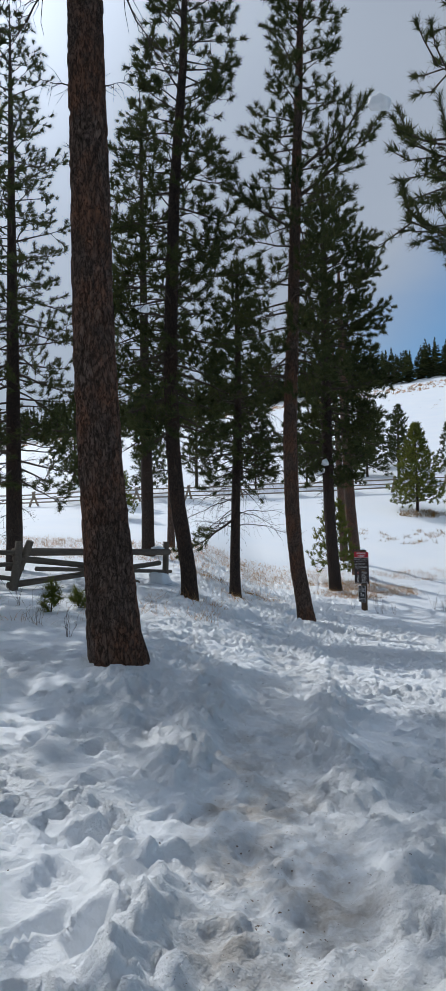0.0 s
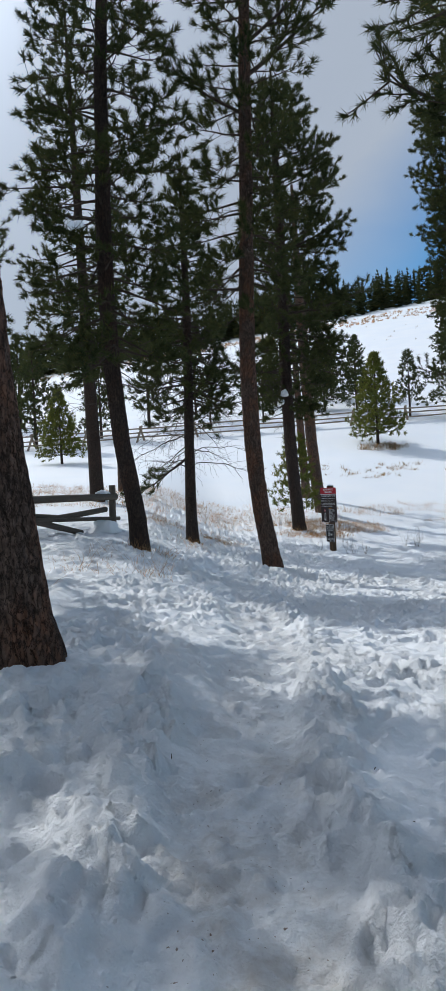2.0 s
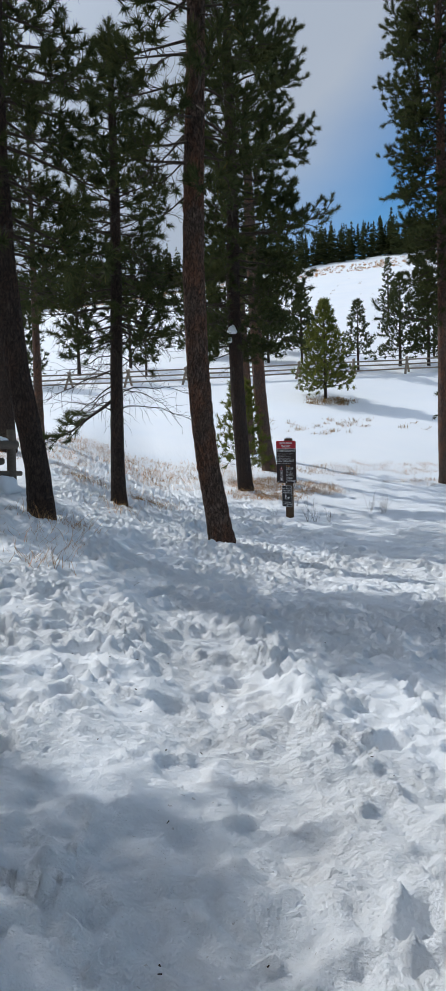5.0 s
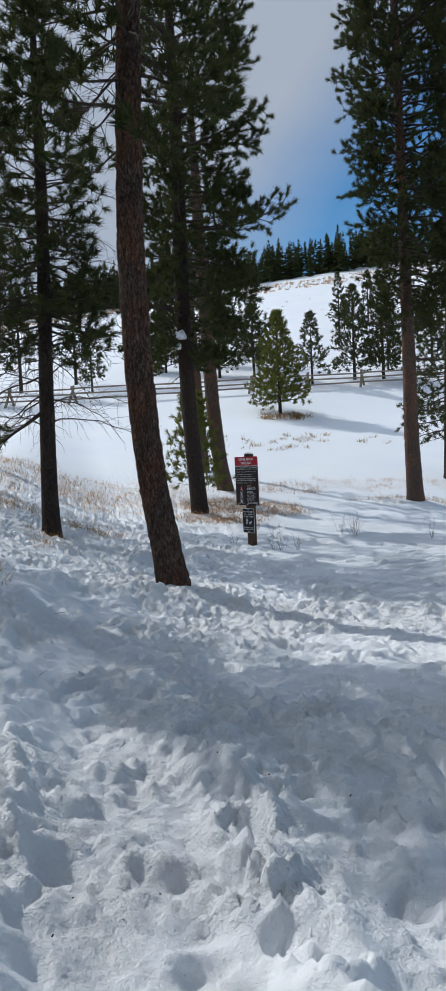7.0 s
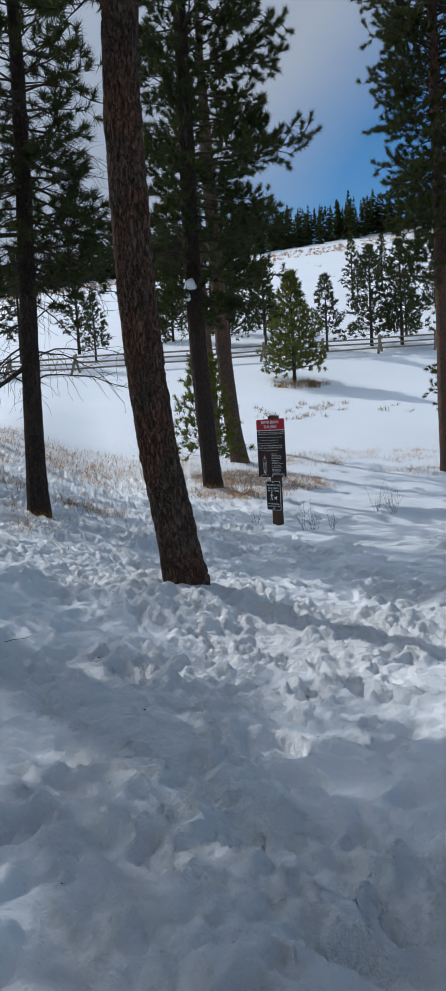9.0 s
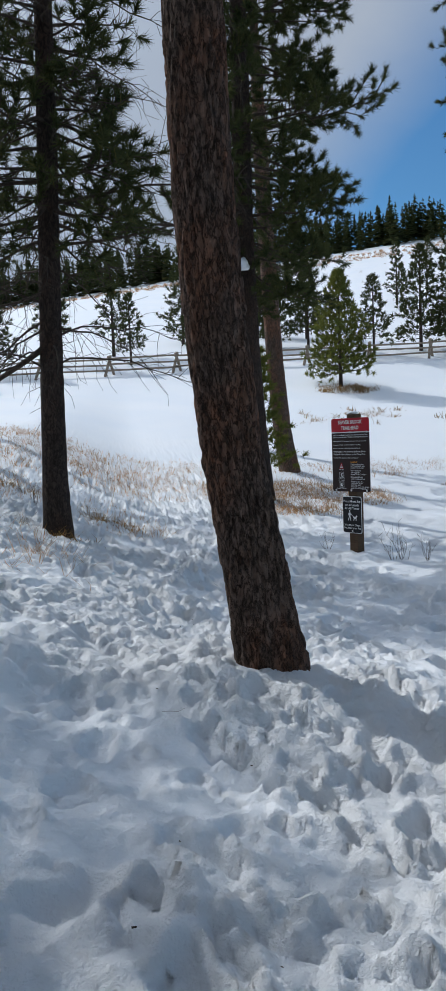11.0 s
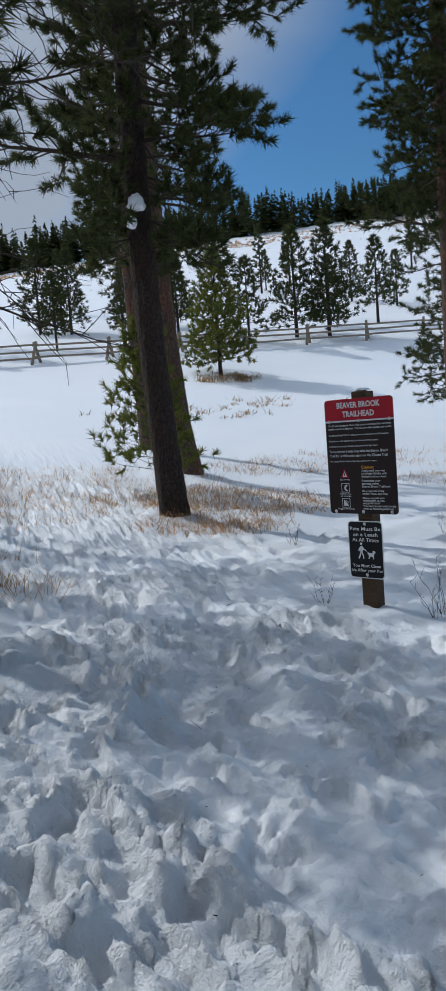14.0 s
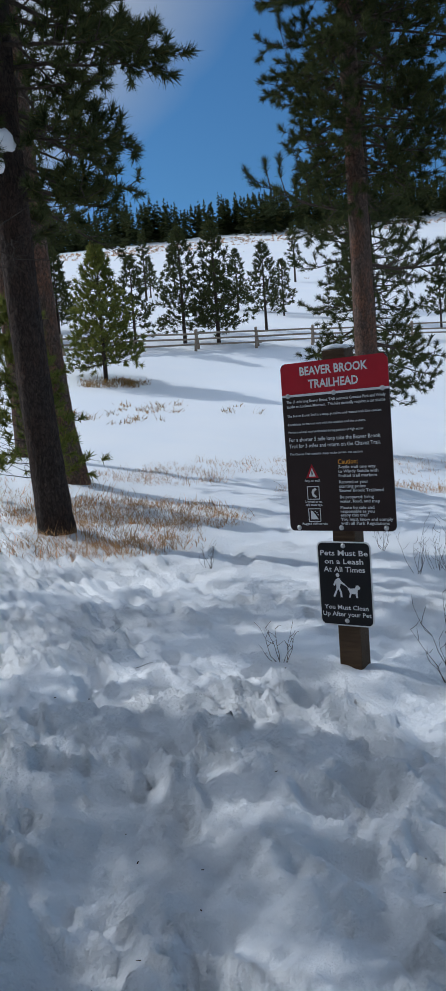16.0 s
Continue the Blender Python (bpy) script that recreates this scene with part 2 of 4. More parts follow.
TRAIL_Y = [-6, 0, 2.5, 5, 7.5, 9, 11, 13.5, 15, 16.5, 17.5, 20, 24, 28, 34]
TRAIL_X = [0.1, 0.12, 0.16, 0.22, 0.5, 0.7, 0.76, 0.52, 0.6, 0.85, 1.15, 1.95, 3.4, 5.0, 9.0]


def soft(y, keys, values):
    return sum(np.interp(y + d * 1.2 * (1 + np.maximum(y - 50, 0) * 0.05), keys, values) for d in (-1, -0.5, 0, 0.5, 1)) / 5


def land(x, y):
    x, y = np.asarray(x, float), np.asarray(y, float)
    z = soft(y, RISE_Y, RISE_Z) + soft(y, FALL_Y, FALL_Z) * np.clip(x - 3, -60, 150)
    z = z + soft(y, BANK_Y, BANK_Z) * (1 - smooth(-1.7, 1.9, x))
    for mx, my, mh, mr in MOUNDS:
        z = z + mh * np.exp(-((x - mx) ** 2 + (y - my) ** 2) / mr**2)
    return z


def hashed(i, j, seed):
    h = (i * 374761393 + j * 668265263 + seed * 974634777) & 0xFFFFFFFF
    h = ((h ^ (h >> 13)) * 1274126177) & 0xFFFFFFFF
    return ((h ^ (h >> 16)) & 0xFFFFFF) / 16777215.0


def value_noise(x, y, seed):
    i, j = np.floor(x).astype(np.int64), np.floor(y).astype(np.int64)
    u, v = x - i, y - j
    u, v = u * u * (3 - 2 * u), v * v * (3 - 2 * v)
    a, b, c, d = hashed(i, j, seed), hashed(i + 1, j, seed), hashed(i, j + 1, seed), hashed(i + 1, j + 1, seed)
    return (a * (1 - u) + b * u) * (1 - v) + (c * (1 - u) + d * u) * v


def fbm(x, y, seed, octaves=4):
    return sum(value_noise(x * 2**k + 7.3 * k, y * 2**k - 3.1 * k, seed + k) / 2**k for k in range(octaves)) / (2 - 2.0 ** (1 - octaves))


def cells(x, y, seed):
    """Distance to the nearest and to the second nearest of scattered points, and the nearest one's random number."""
    i0, j0 = np.floor(x).astype(np.int64), np.floor(y).astype(np.int64)
    d1, d2, r1 = np.full(x.shape, 9.0), np.full(x.shape, 9.0), np.zeros(x.shape)
    for di in (-1, 0, 1):
        for dj in (-1, 0, 1):
            i, j = i0 + di, j0 + dj
            d = np.hypot(i + hashed(i, j, seed) - x, j + hashed(i, j, seed + 1) - y)
            r = hashed(i, j, seed + 2)
            nearer = d < d1
            d2 = np.where(nearer, d1, np.minimum(d2, d))
            r1 = np.where(nearer, r, r1)
            d1 = np.where(nearer, d, d1)
    return d1, d2, r1


def trail_x(y):
    return np.interp(y, TRAIL_Y, TRAIL_X)


def trodden(x, y):
    w = 0.20 + 0.12 * value_noise(y * 0.9, y * 0.0, 5)
    side = np.abs(x - trail_x(y) + 0.12 * (value_noise(y * 1.4, x * 0.0, 9) - 0.5)) / w
    return (1 - smooth(0.7, 1.5, side)) * (1 - smooth(24, 30, y))


def billow(x, y, seed, octaves, gain=0.6):
    """Puffy lumps with sharp creases between them, about 0 to 1."""
    total, amp, norm = 0.0, 1.0, 0.0
    for k in range(octaves):
        total = total + amp * np.abs(2 * value_noise(x, y, seed + k) - 1)
        norm += amp
        amp *= gain
        x, y = 2.07 * (0.8 * x - 0.6 * y) + 5.3, 2.07 * (0.6 * x + 0.8 * y) - 2.9
    return total / norm


def clods(x, y, seed):
    """Rounded crumbs with sharp creases between them, in four sizes, massed in patches."""
    many = smooth(0.3, 0.6, fbm(x * 1.9, y * 1.9, seed + 8, 2))
    total = 0.0
    for k, (scale, rise, share) in enumerate(((4.6, 0.034, 0.5), (8.2, 0.037, 0.6), (13.0, 0.030, 0.7), (19.0, 0.018, 0.75))):
        turn = 0.7 + k
        u, v = scale * (x * math.cos(turn) - y * math.sin(turn)), scale * (x * math.sin(turn) + y * math.cos(turn))
        d1, d2, r = cells(u, v, seed + 10 * k)
        size = smooth(1 - share, 1.25 - share, r) * (0.5 + 0.5 * (r * 7.0 % 1.0))
        total = total + rise * size * np.sqrt(np.clip(1 - (d1 / 0.66) ** 2, 0, 1))
    return total * (0.35 + 0.65 * many)


def boot_holes(x, y, seed, share, length, breadth):
    """Depth (0 to 1) of steep oblong pits at scattered places and turns, and the rim about them."""
    i0, j0 = np.floor(x).astype(np.int64), np.floor(y).astype(np.int64)
    deep, rim = np.zeros(x.shape), np.zeros(x.shape)
    ragged = 0.9 * (fbm(x * 4.1, y * 4.1, seed + 5, 3) - 0.5)
    for di in (-1, 0, 1):
        for dj in (-1, 0, 1):
            i, j = i0 + di, j0 + dj
            dx, dy = x - i - hashed(i, j, seed), y - j - hashed(i, j, seed + 1)
            a = (hashed(i, j, seed + 2) - 0.5) * 1.6
            r = ragged + np.hypot((dx * np.cos(a) - dy * np.sin(a)) / breadth, (dx * np.sin(a) + dy * np.cos(a)) / length)
            q = hashed(i, j, seed + 3)
            on = (q < share) * (0.5 + 0.5 * q / share)
            deep = np.maximum(deep, on * (1 - smooth(0.72, 1.12, r)))
            rim = np.maximum(rim, on * np.exp(-(((r - 1.3) / 0.22) ** 2)))
    return deep, rim


def loose_snow(x, y):
    """Where the snow is broken up rather than smooth, 0 to 1."""
    return smooth(0.36, 0.56, fbm(x * 1.15 + 3.7, y * 0.85, 61, 3))


def snow_relief(x, y):
    """Height of the trampled snow over the smooth land."""
    core = trodden(x, y)
    side = x - trail_x(y)
    off = np.abs(side)
    churn = (1 - smooth(2.5, 9.0, off) * 0.45) * (1 - smooth(26, 36, y) * 0.6) * smooth(-8, -3, y) * (1 - smooth(30, 42, y))
    churn = churn * (1 - 0.3 * smooth(1.0, 2.0, -side) * (1 - smooth(9, 13, y)))
    loose = loose_snow(x, y)
    wx, wy = x + 0.13 * (fbm(x * 3.1, y * 3.1, 31, 2) - 0.5), y + 0.13 * (fbm(x * 3.1, y * 3.1, 41, 2) - 0.5)
    wx, wy = wx + 0.035 * (value_noise(x * 13, y * 13, 33) - 0.5), wy + 0.035 * (value_noise(x * 13, y * 13, 43) - 0.5)
    h = 0.05 * (fbm(x * 1.3, y * 1.3, 77, 3) - 0.5) + 0.03 * (fbm(x * 4.8, y * 4.8, 78, 2) - 0.5)
    # heaved and crumbled snow, large lumps down to crumbs
    rough = 0.42 + 0.58 * loose
    h = h + 0.07 * rough * (billow(wx * 2.9, wy * 2.6, 51, 4, 0.66) - 0.35)
    h = h + 0.04 * rough * (billow(wx * 8.5, wy * 8.0, 57, 3, 0.75) - 0.35)
    h = h + rough * clods(wx, wy, 65)
    # boot holes, fresh and old
    for seed, scale, share, depth, length, breadth in ((101, 1.9, 0.55, 0.075, 0.30, 0.15), (121, 2.7, 0.45, 0.055, 0.34, 0.19), (131, 5.2, 0.35, 0.03, 0.3, 0.22)):
        deep, rim = boot_holes(wx * scale, wy * scale, seed, share, length, breadth)
        h = h - depth * deep + 0.022 * rim * (0.4 + billow(wx * 12, wy * 12, seed + 9, 2))
    h = 1.15 * churn * (1 - (0.66 - 0.25 * smooth(8, 11, y) - 0.25 * smooth(14.5, 17, y)) * core) * h
    # the trodden trail: packed, gritty, with crumbs
    grit = 0.05 * (fbm(x * 3.5, y * 3.5, 91, 3) - 0.5) + 0.03 * (fbm(wx * 13, wy * 12, 93, 3) - 0.5) + 0.5 * clods(wx, wy, 94)
    crumbs = 0.02 * smooth(0.55, 0.8, value_noise(wx * 17, wy * 16, 96)) * smooth(0.45, 0.62, fbm(x * 2.2, y * 2.2, 97, 2))
    h = h - 0.035 * core + core * (grit + crumbs) * (1 - smooth(26, 32, y))
    # the broken edges of the trail
    edge = np.exp(-(((off - 0.47) / 0.16) ** 2)) * (1 - smooth(18, 24, y)) * smooth(0.30, 0.52, fbm(side * 0.2 + 5, y * 0.9, 87, 2))
    h = h + edge * (0.01 + 0.07 * billow(wx * 4.5, wy * 4.2, 151, 3, 0.65) + 1.1 * clods(wx, wy, 155))
    drift = 0.10 * (fbm(x * 0.35, y * 0.35, 111, 3) - 0.5) * smooth(0.5, 2.5, off) * (1 - smooth(60, 90, y))
    # old animal and boot tracks in the open snow
    g1, g2, g = cells(wx * 1.9, wy * 1.5, 141)
    tracks = smooth(0.4, 1.0, g) * (1 - smooth(0.06, 0.16, g1)) * smooth(0.8, 1.6, off) * (1 - smooth(26, 36, y))
    h = h + 0.6 * drift - 0.055 * tracks + 0.016 * (fbm(x * 4, y * 4, 121, 3) - 0.5) * (1 - smooth(30, 60, y))
    for mx, my, mh, mr in MOUNDS:
        h = h * (1 - 0.85 * np.exp(-((x - mx) ** 2 + (y - my) ** 2) / 0.12))
    return h


def ground_z(x, y):
    return float(land(x, y) + snow_relief(np.array([float(x)]), np.array([float(y)]))[0])


# ---- mesh tools ----


def mesh_from(name, verts, faces, material, smooth_shade=False):
    me = bpy.data.meshes.new(name)
    verts = np.asarray(verts, np.float32)
    faces = np.asarray(faces, np.int32)
    n, k = faces.shape
    me.vertices.add(len(verts))
    me.vertices.foreach_set("co", verts.ravel())
    me.loops.add(n * k)
    me.loops.foreach_set("vertex_index", faces.ravel())
    me.polygons.add(n)
    me.polygons.foreach_set("loop_start", np.arange(0, n * k, k, dtype=np.int32))
    me.polygons.foreach_set("use_smooth", np.full(n, smooth_shade))
    me.update(calc_edges=True)
    me.materials.append(material)
    return me


def mesh_part(name, me, parent=None, label="", kind=""):
    ob = new(name, me)
    if parent:
        ob.parent = parent
    return tagged(ob, label=label, kind=kind)


def part(name, bm, material, parent=None, label="", shade=False):
    me = bpy.data.meshes.new(name)
    bm.to_mesh(me)
    bm.free()
    if shade:
        me.polygons.foreach_set("use_smooth", np.full(len(me.polygons), True))
    me.materials.append(material)
    return mesh_part(name, me, parent, label)


def empty(name, place, label, category, group=""):
    ob = new(name)
    ob.location = place
    ob.empty_display_size = 0.2
    return tagged(ob, label, category, group)


class Tubes:
    """Tapered tubes along polylines, joined into one mesh."""

    def __init__(self):
        self.v, self.f, self.n = [], [], 0

    def add(self, pts, radii, sides=5):
        pts = np.asarray(pts, float)
        k = len(pts)
        tan = np.gradient(pts, axis=0)
        tan /= np.linalg.norm(tan, axis=1, keepdims=True) + 1e-9
        ref = np.array([0.0, 0, 1]) if abs(tan[0, 2]) < 0.8 else np.array([1.0, 0, 0])
        a = np.cross(tan, ref)
        a /= np.linalg.norm(a, axis=1, keepdims=True) + 1e-9
        b = np.cross(tan, a)
        th = np.arange(sides) * 2 * np.pi / sides
        r = np.asarray(radii, float)[:, None, None]
        ring = pts[:, None] + r * (np.cos(th)[None, :, None] * a[:, None] + np.sin(th)[None, :, None] * b[:, None])
        self.v.append(ring.reshape(-1, 3))
        i, j = np.meshgrid(np.arange(k - 1), np.arange(sides), indexing="ij")
        j2 = (j + 1) % sides
        q = np.stack([i * sides + j, (i + 1) * sides + j, (i + 1) * sides + j2, i * sides + j2], -1).reshape(-1, 4)
        self.f.append(q + self.n)
        cap = np.array([[0, 1, 2, 2 if sides == 3 else 3]]) if sides > 3 else None
        if cap is not None and sides == 4:
            self.f.append(cap + self.n)
            self.f.append(cap[:, ::-1] + self.n + (k - 1) * sides)
        self.n += k * sides

    def mesh(self, name, material):
        return mesh_from(name, np.concatenate(self.v), np.concatenate(self.f), material, True)


def needles(at, way, count, length, width, rng, spread=1.0, back=0.10):
    """Sprays of thin needles that point along way, at the twig ends."""
    at, way = np.asarray(at, float), np.asarray(way, float)
    m = len(at)
    way = way / (np.linalg.norm(way, axis=1, keepdims=True) + 1e-9)
    d = way[:, None] + spread * rng.normal(size=(m, count, 3)) * 0.62
    d /= np.linalg.norm(d, axis=2, keepdims=True)
    base = at[:, None] - way[:, None] * back * rng.random((m, count, 1))
    side = np.cross(d, rng.normal(size=(m, count, 3)))
    side /= np.linalg.norm(side, axis=2, keepdims=True) + 1e-9
    ln = length * (0.7 + 0.5 * rng.random((m, count, 1)))
    tip = base + d * ln
    v = np.stack([base - side * width / 2, base + side * width / 2, tip], 2).reshape(-1, 3)
    return v, np.arange(len(v)).reshape(-1, 3)


def unit(az, up):
    return np.array([math.cos(az) * math.cos(up), math.sin(az) * math.cos(up), math.sin(up)])


def grow_limb(tubes, tufts, start, az, length, up, rng, radius, twigs=10, bare=0.35, curl=0.5, leafy=True, step=0.13, sag=0.0):
    """A limb with side twigs, in world axes from start; tufts collects the ends of the leafy twigs."""
    k = 8
    p, pts, way = np.array(start, float), [], unit(az, up)
    turn = rng.normal() * 0.25
    sway = 0.06 if leafy else 0.2
    for i in range(k + 1):
        pts.append(p.copy())
        u = i / k
        w = unit(az + turn * u + rng.normal() * sway, up - sag * math.sin(u * 2.2) + curl * u * u + rng.normal() * sway * 0.8)
        p = p + w * length / k
        way = w
    pts = np.array(pts)
    tubes.add(pts, radius * (1 - 0.85 * np.linspace(0, 1, k + 1)), 4)
    for i in range(twigs):
        u = bare + (1 - bare) * (i + rng.random()) / twigs
        q = min(k - 1, int(u * k))
        o = pts[q] + (pts[q + 1] - pts[q]) * (u * k - q)
        ln = length * (0.42 - 0.26 * u) * (0.6 + 0.7 * rng.random()) + 0.08
        az2 = az + turn * u + (1 if i % 2 else -1) * (0.4 + 0.8 * rng.random())
        n = max(2, int(ln / step))
        t, tp = o.copy(), [o.copy()]
        up2 = up * 0.4 + (rng.normal() * 0.45 + 0.1 if leafy else rng.normal() * 0.5 - 0.3)
        for s in range(n):
            w = unit(az2 + rng.normal() * 0.25, up2 + (0.45 if leafy else -0.3) * s / n + rng.normal() * 0.22)
            t = t + w * ln / n
            tp.append(t.copy())
            if leafy and s >= n * 0.25:
                side = unit(az2 + rng.normal() * 1.0, up2 + 0.4 + rng.normal() * 0.4)
                tufts.append((t + side * 0.05, w * 0.7 + side * 0.6))
        tp = tp if len(tp) < 4 else [tp[0], tp[len(tp) // 2], tp[-1]] if leafy else tp
        tubes.add(np.array(tp), max(0.0035, radius * 0.3) * (1 - 0.6 * np.linspace(0, 1, len(tp))), 3)
        if leafy:
            tufts.append((t, w + np.array([0, 0, 0.3])))
    if leafy:
        tufts.append((pts[-1], way + np.array([0, 0, 0.4])))
        tufts.append((pts[-2], way + np.array([0, 0, 0.5])))


def trunk_mesh(name, axis, material, sides=20, rings=60, flare=0.35, rough=0.02, seed=1, plates=False, sink=0.3):
    """axis: rows of (x, y, z, radius) from the foot up, about the foot. The bark's plates are real relief."""
    axis = np.array(axis, float)
    foot = axis[0].copy()
    foot[2] -= sink
    axis = np.vstack([foot, axis])
    z = np.linspace(axis[0, 2], axis[-1, 2], rings)
    x, y, r = (np.interp(z, axis[:, 2], axis[:, k]) for k in (0, 1, 3))
    for _ in range(2):
        x[1:-1], y[1:-1], r[1:-1] = ((a[:-2] + a[1:-1] * 2 + a[2:]) / 4 for a in (x, y, r))
    r = r * (1 + flare * np.exp(-np.maximum(z - axis[1, 2], 0) / 0.25))
    th = np.arange(sides) * 2 * np.pi / sides
    T, Z = np.meshgrid(th, z)
    n = sum(math.cos(k) * np.cos(k * T + seed + 1.3 * k) * 0.012 for k in (2, 3, 5))
    relief = n * r[:, None]
    if rough:
        cu, cv = T / (2 * np.pi) * max(6, round(r[0] * 2 * np.pi / 0.042)), Z / 0.13
        cu2 = cu + 0.7 * (fbm(cu * 0.9, cv * 1.5, seed + 3, 3) - 0.5)
        d1, d2, q = cells(cu2, cv + 0.6 * fbm(cu, cv, seed + 5, 2), seed + 7)
        relief = relief + rough * (smooth(0.02, 0.28, d2 - d1) * (0.6 + 0.6 * q) - 0.6) + rough * 0.5 * (fbm(cu * 3, cv * 3, seed + 9, 3) - 0.5)
    R = r[:, None] + relief
    v = np.stack([x[:, None] + R * np.cos(T), y[:, None] + R * np.sin(T), Z], -1).reshape(-1, 3)
    i, j = np.meshgrid(np.arange(rings - 1), np.arange(sides), indexing="ij")
    j2 = (j + 1) % sides
    f = np.stack([i * sides + j, i * sides + j2, (i + 1) * sides + j2, (i + 1) * sides + j], -1).reshape(-1, 4)
    return mesh_from(name, v, f, material, not plates)


def axis_at(axis, z):
    axis = np.array(axis, float)
    return np.array([np.interp(z, axis[:, 2], axis[:, 0]), np.interp(z, axis[:, 2], axis[:, 1]), z]), float(np.interp(z, axis[:, 2], axis[:, 3]))


def pine(place, axis, label, seed, crown, limbs, reach, top_reach, bark, needle=None, per_tuft=28, length=0.16, width=0.017,
         twigs=12, dead=0, dead_zone=(1.5, 4), dead_len=1.2, extra=(), sides=20, rings=60, rough=0.012, up=(-0.28, 0.6), plates=False, group="tall pines", curl=0.35, lean_side=None):
    """A pine: axis about its foot, crown = (lowest, highest) height of the live limbs, reach = their length low down and top_reach near the top.
    extra: single limbs (height, azimuth in degrees, length, upward degrees, leafy)."""
    rng = np.random.default_rng(seed)
    tree = empty("pine_tree", place, label, "tree", group)
    mesh_part("trunk", trunk_mesh("trunk", axis, bark, sides, rings, 0.12, rough, seed, plates), tree)
    tubes, tufts, deadwood = Tubes(), [], Tubes()
    lo, hi = crown
    az = rng.random() * 6.28
    limbs = int(limbs * 1.9)
    for i in range(limbs):
        u = (i + rng.random() * 0.8) / limbs
        z = lo + (hi - lo) * u
        az += 2.4 + rng.normal() * 0.35
        full = (0.55 + 0.45 * math.sin(min(1.0, u * 3.2 + 0.25) * 1.57)) * (reach + (top_reach - reach) * u)
        full = min(full, 0.35 + 0.55 * (hi - z))
        ln = full * (0.65 + 0.5 * rng.random())
        if lean_side is not None:
            ln *= 1 + 0.3 * math.cos(az - radians(lean_side))
        o, r = axis_at(axis, z)
        grow_limb(tubes, tufts, o, az, ln, up[0] + (up[1] - up[0]) * u + rng.normal() * 0.12, rng, min(0.010 + 0.013 * ln, r * 0.6), sag=0.35 * rng.random(), twigs=max(4, int(twigs * ln / reach)), curl=curl)
    for z, azd, ln, upd, leafy in extra:
        o, r = axis_at(axis, z)
        grow_limb(tubes if leafy else deadwood, tufts, o, radians(azd), ln, radians(upd), rng, 0.012 + 0.014 * ln if leafy else 0.009 + 0.006 * ln, twigs=int(14 * max(1, ln / 1.6)) if leafy else int(11 * max(1, ln)), bare=0.2, leafy=leafy, curl=0.45 if leafy else -0.1)
    for i in range(dead):
        z = dead_zone[0] + (dead_zone[1] - dead_zone[0]) * (i + rng.random()) / dead
        az += 2.4 + rng.normal() * 0.3
        o, r = axis_at(axis, z)
        grow_limb(deadwood, tufts, o, az, dead_len * (0.5 + 0.7 * rng.random()), 0.15 + rng.normal() * 0.25, rng, 0.014, twigs=18, bare=0.12, leafy=False, sag=0.6, curl=-0.2)
    if tubes.n:
        mesh_part("branchwork", tubes.mesh("branchwork", TWIG), tree, kind="stuff")
    if deadwood.n:
        mesh_part("deadwood", deadwood.mesh("deadwood", TWIG), tree, "bare dead twigs", "stuff")
    if tufts:
        at, way = np.array([t[0] for t in tufts]), np.array([t[1] for t in tufts])
        v, f = needles(at, way, per_tuft, length, width, rng)
        mesh_part("crown", mesh_from("crown", v, f, needle or NEEDLE), tree, kind="stuff")
    return tree


# ---- the ground ----


def growing(start, stop, step, rate):
    out, p = [], start
    while p < stop:
        out.append(p)
        p += step
        step *= rate
    return np.array(out + [stop])


def build_ground():
    side = growing(0.0, 10, 0.0175, 1.045)
    side = np.concatenate([side, 10 + growing(0.5, 2600, 0.5, 1.13)])
    gx = np.concatenate([-0.75 - side[1:][::-1], np.arange(-0.75, 3.3, 0.0185), 3.3 + side])
    ahead = growing(20.2, 60, 0.02, 1.022)
    gy = np.concatenate([1.25 - growing(0.03, 2600, 0.04, 1.14)[::-1][:-1], np.arange(1.25, 20.2, 0.02), ahead[:-1], growing(60, 3000, 0.9, 1.035)])
    X, Y = np.meshgrid(gx, gy)
    Z = land(X, Y) + snow_relief(X, Y)
    nx, ny = len(gx), len(gy)
    v = np.stack([X, Y, Z], -1).reshape(-1, 3)
    i, j = np.meshgrid(np.arange(ny - 1), np.arange(nx - 1), indexing="ij")
    a = i * nx + j
    me = mesh_from("ground", v, np.stack([a, a + 1, a + nx + 1, a + nx], -1).reshape(-1, 4), SNOW, True)
    at = me.attributes.new("trodden", "FLOAT", "POINT")
    at.data.foreach_set("value", (trodden(X, Y) * (1 - 0.65 * smooth(3, 6, Y)) * (1 - 0.85 * smooth(9, 15, Y))).ravel().astype(np.float32))
    off = np.abs(X - trail_x(Y))
    loose = (1 - 0.4 * smooth(2.5, 9, off)) * (0.6 + 0.4 * loose_snow(X, Y)) * (1 - 0.85 * smooth(27, 38, Y))
    at = me.attributes.new("churned", "FLOAT", "POINT")
    at.data.foreach_set("value", loose.ravel().astype(np.float32))
    tagged(new("ground", me), "open ground under trampled and drifted snow with a trodden trail", "ground", kind="structure")


build_ground()

# ---- the tall pines by the trail ----


def rel(rows, x0, y, z0, depth=()):
    """Rows of (x, z, radius) in the place's axes, about a foot at (x0, y, z0)."""
    return [(x - x0, 0.0, z - z0, r) for x, z, r in rows]


def place_of(x, y):
    return (x, y, float(land(x, y)))


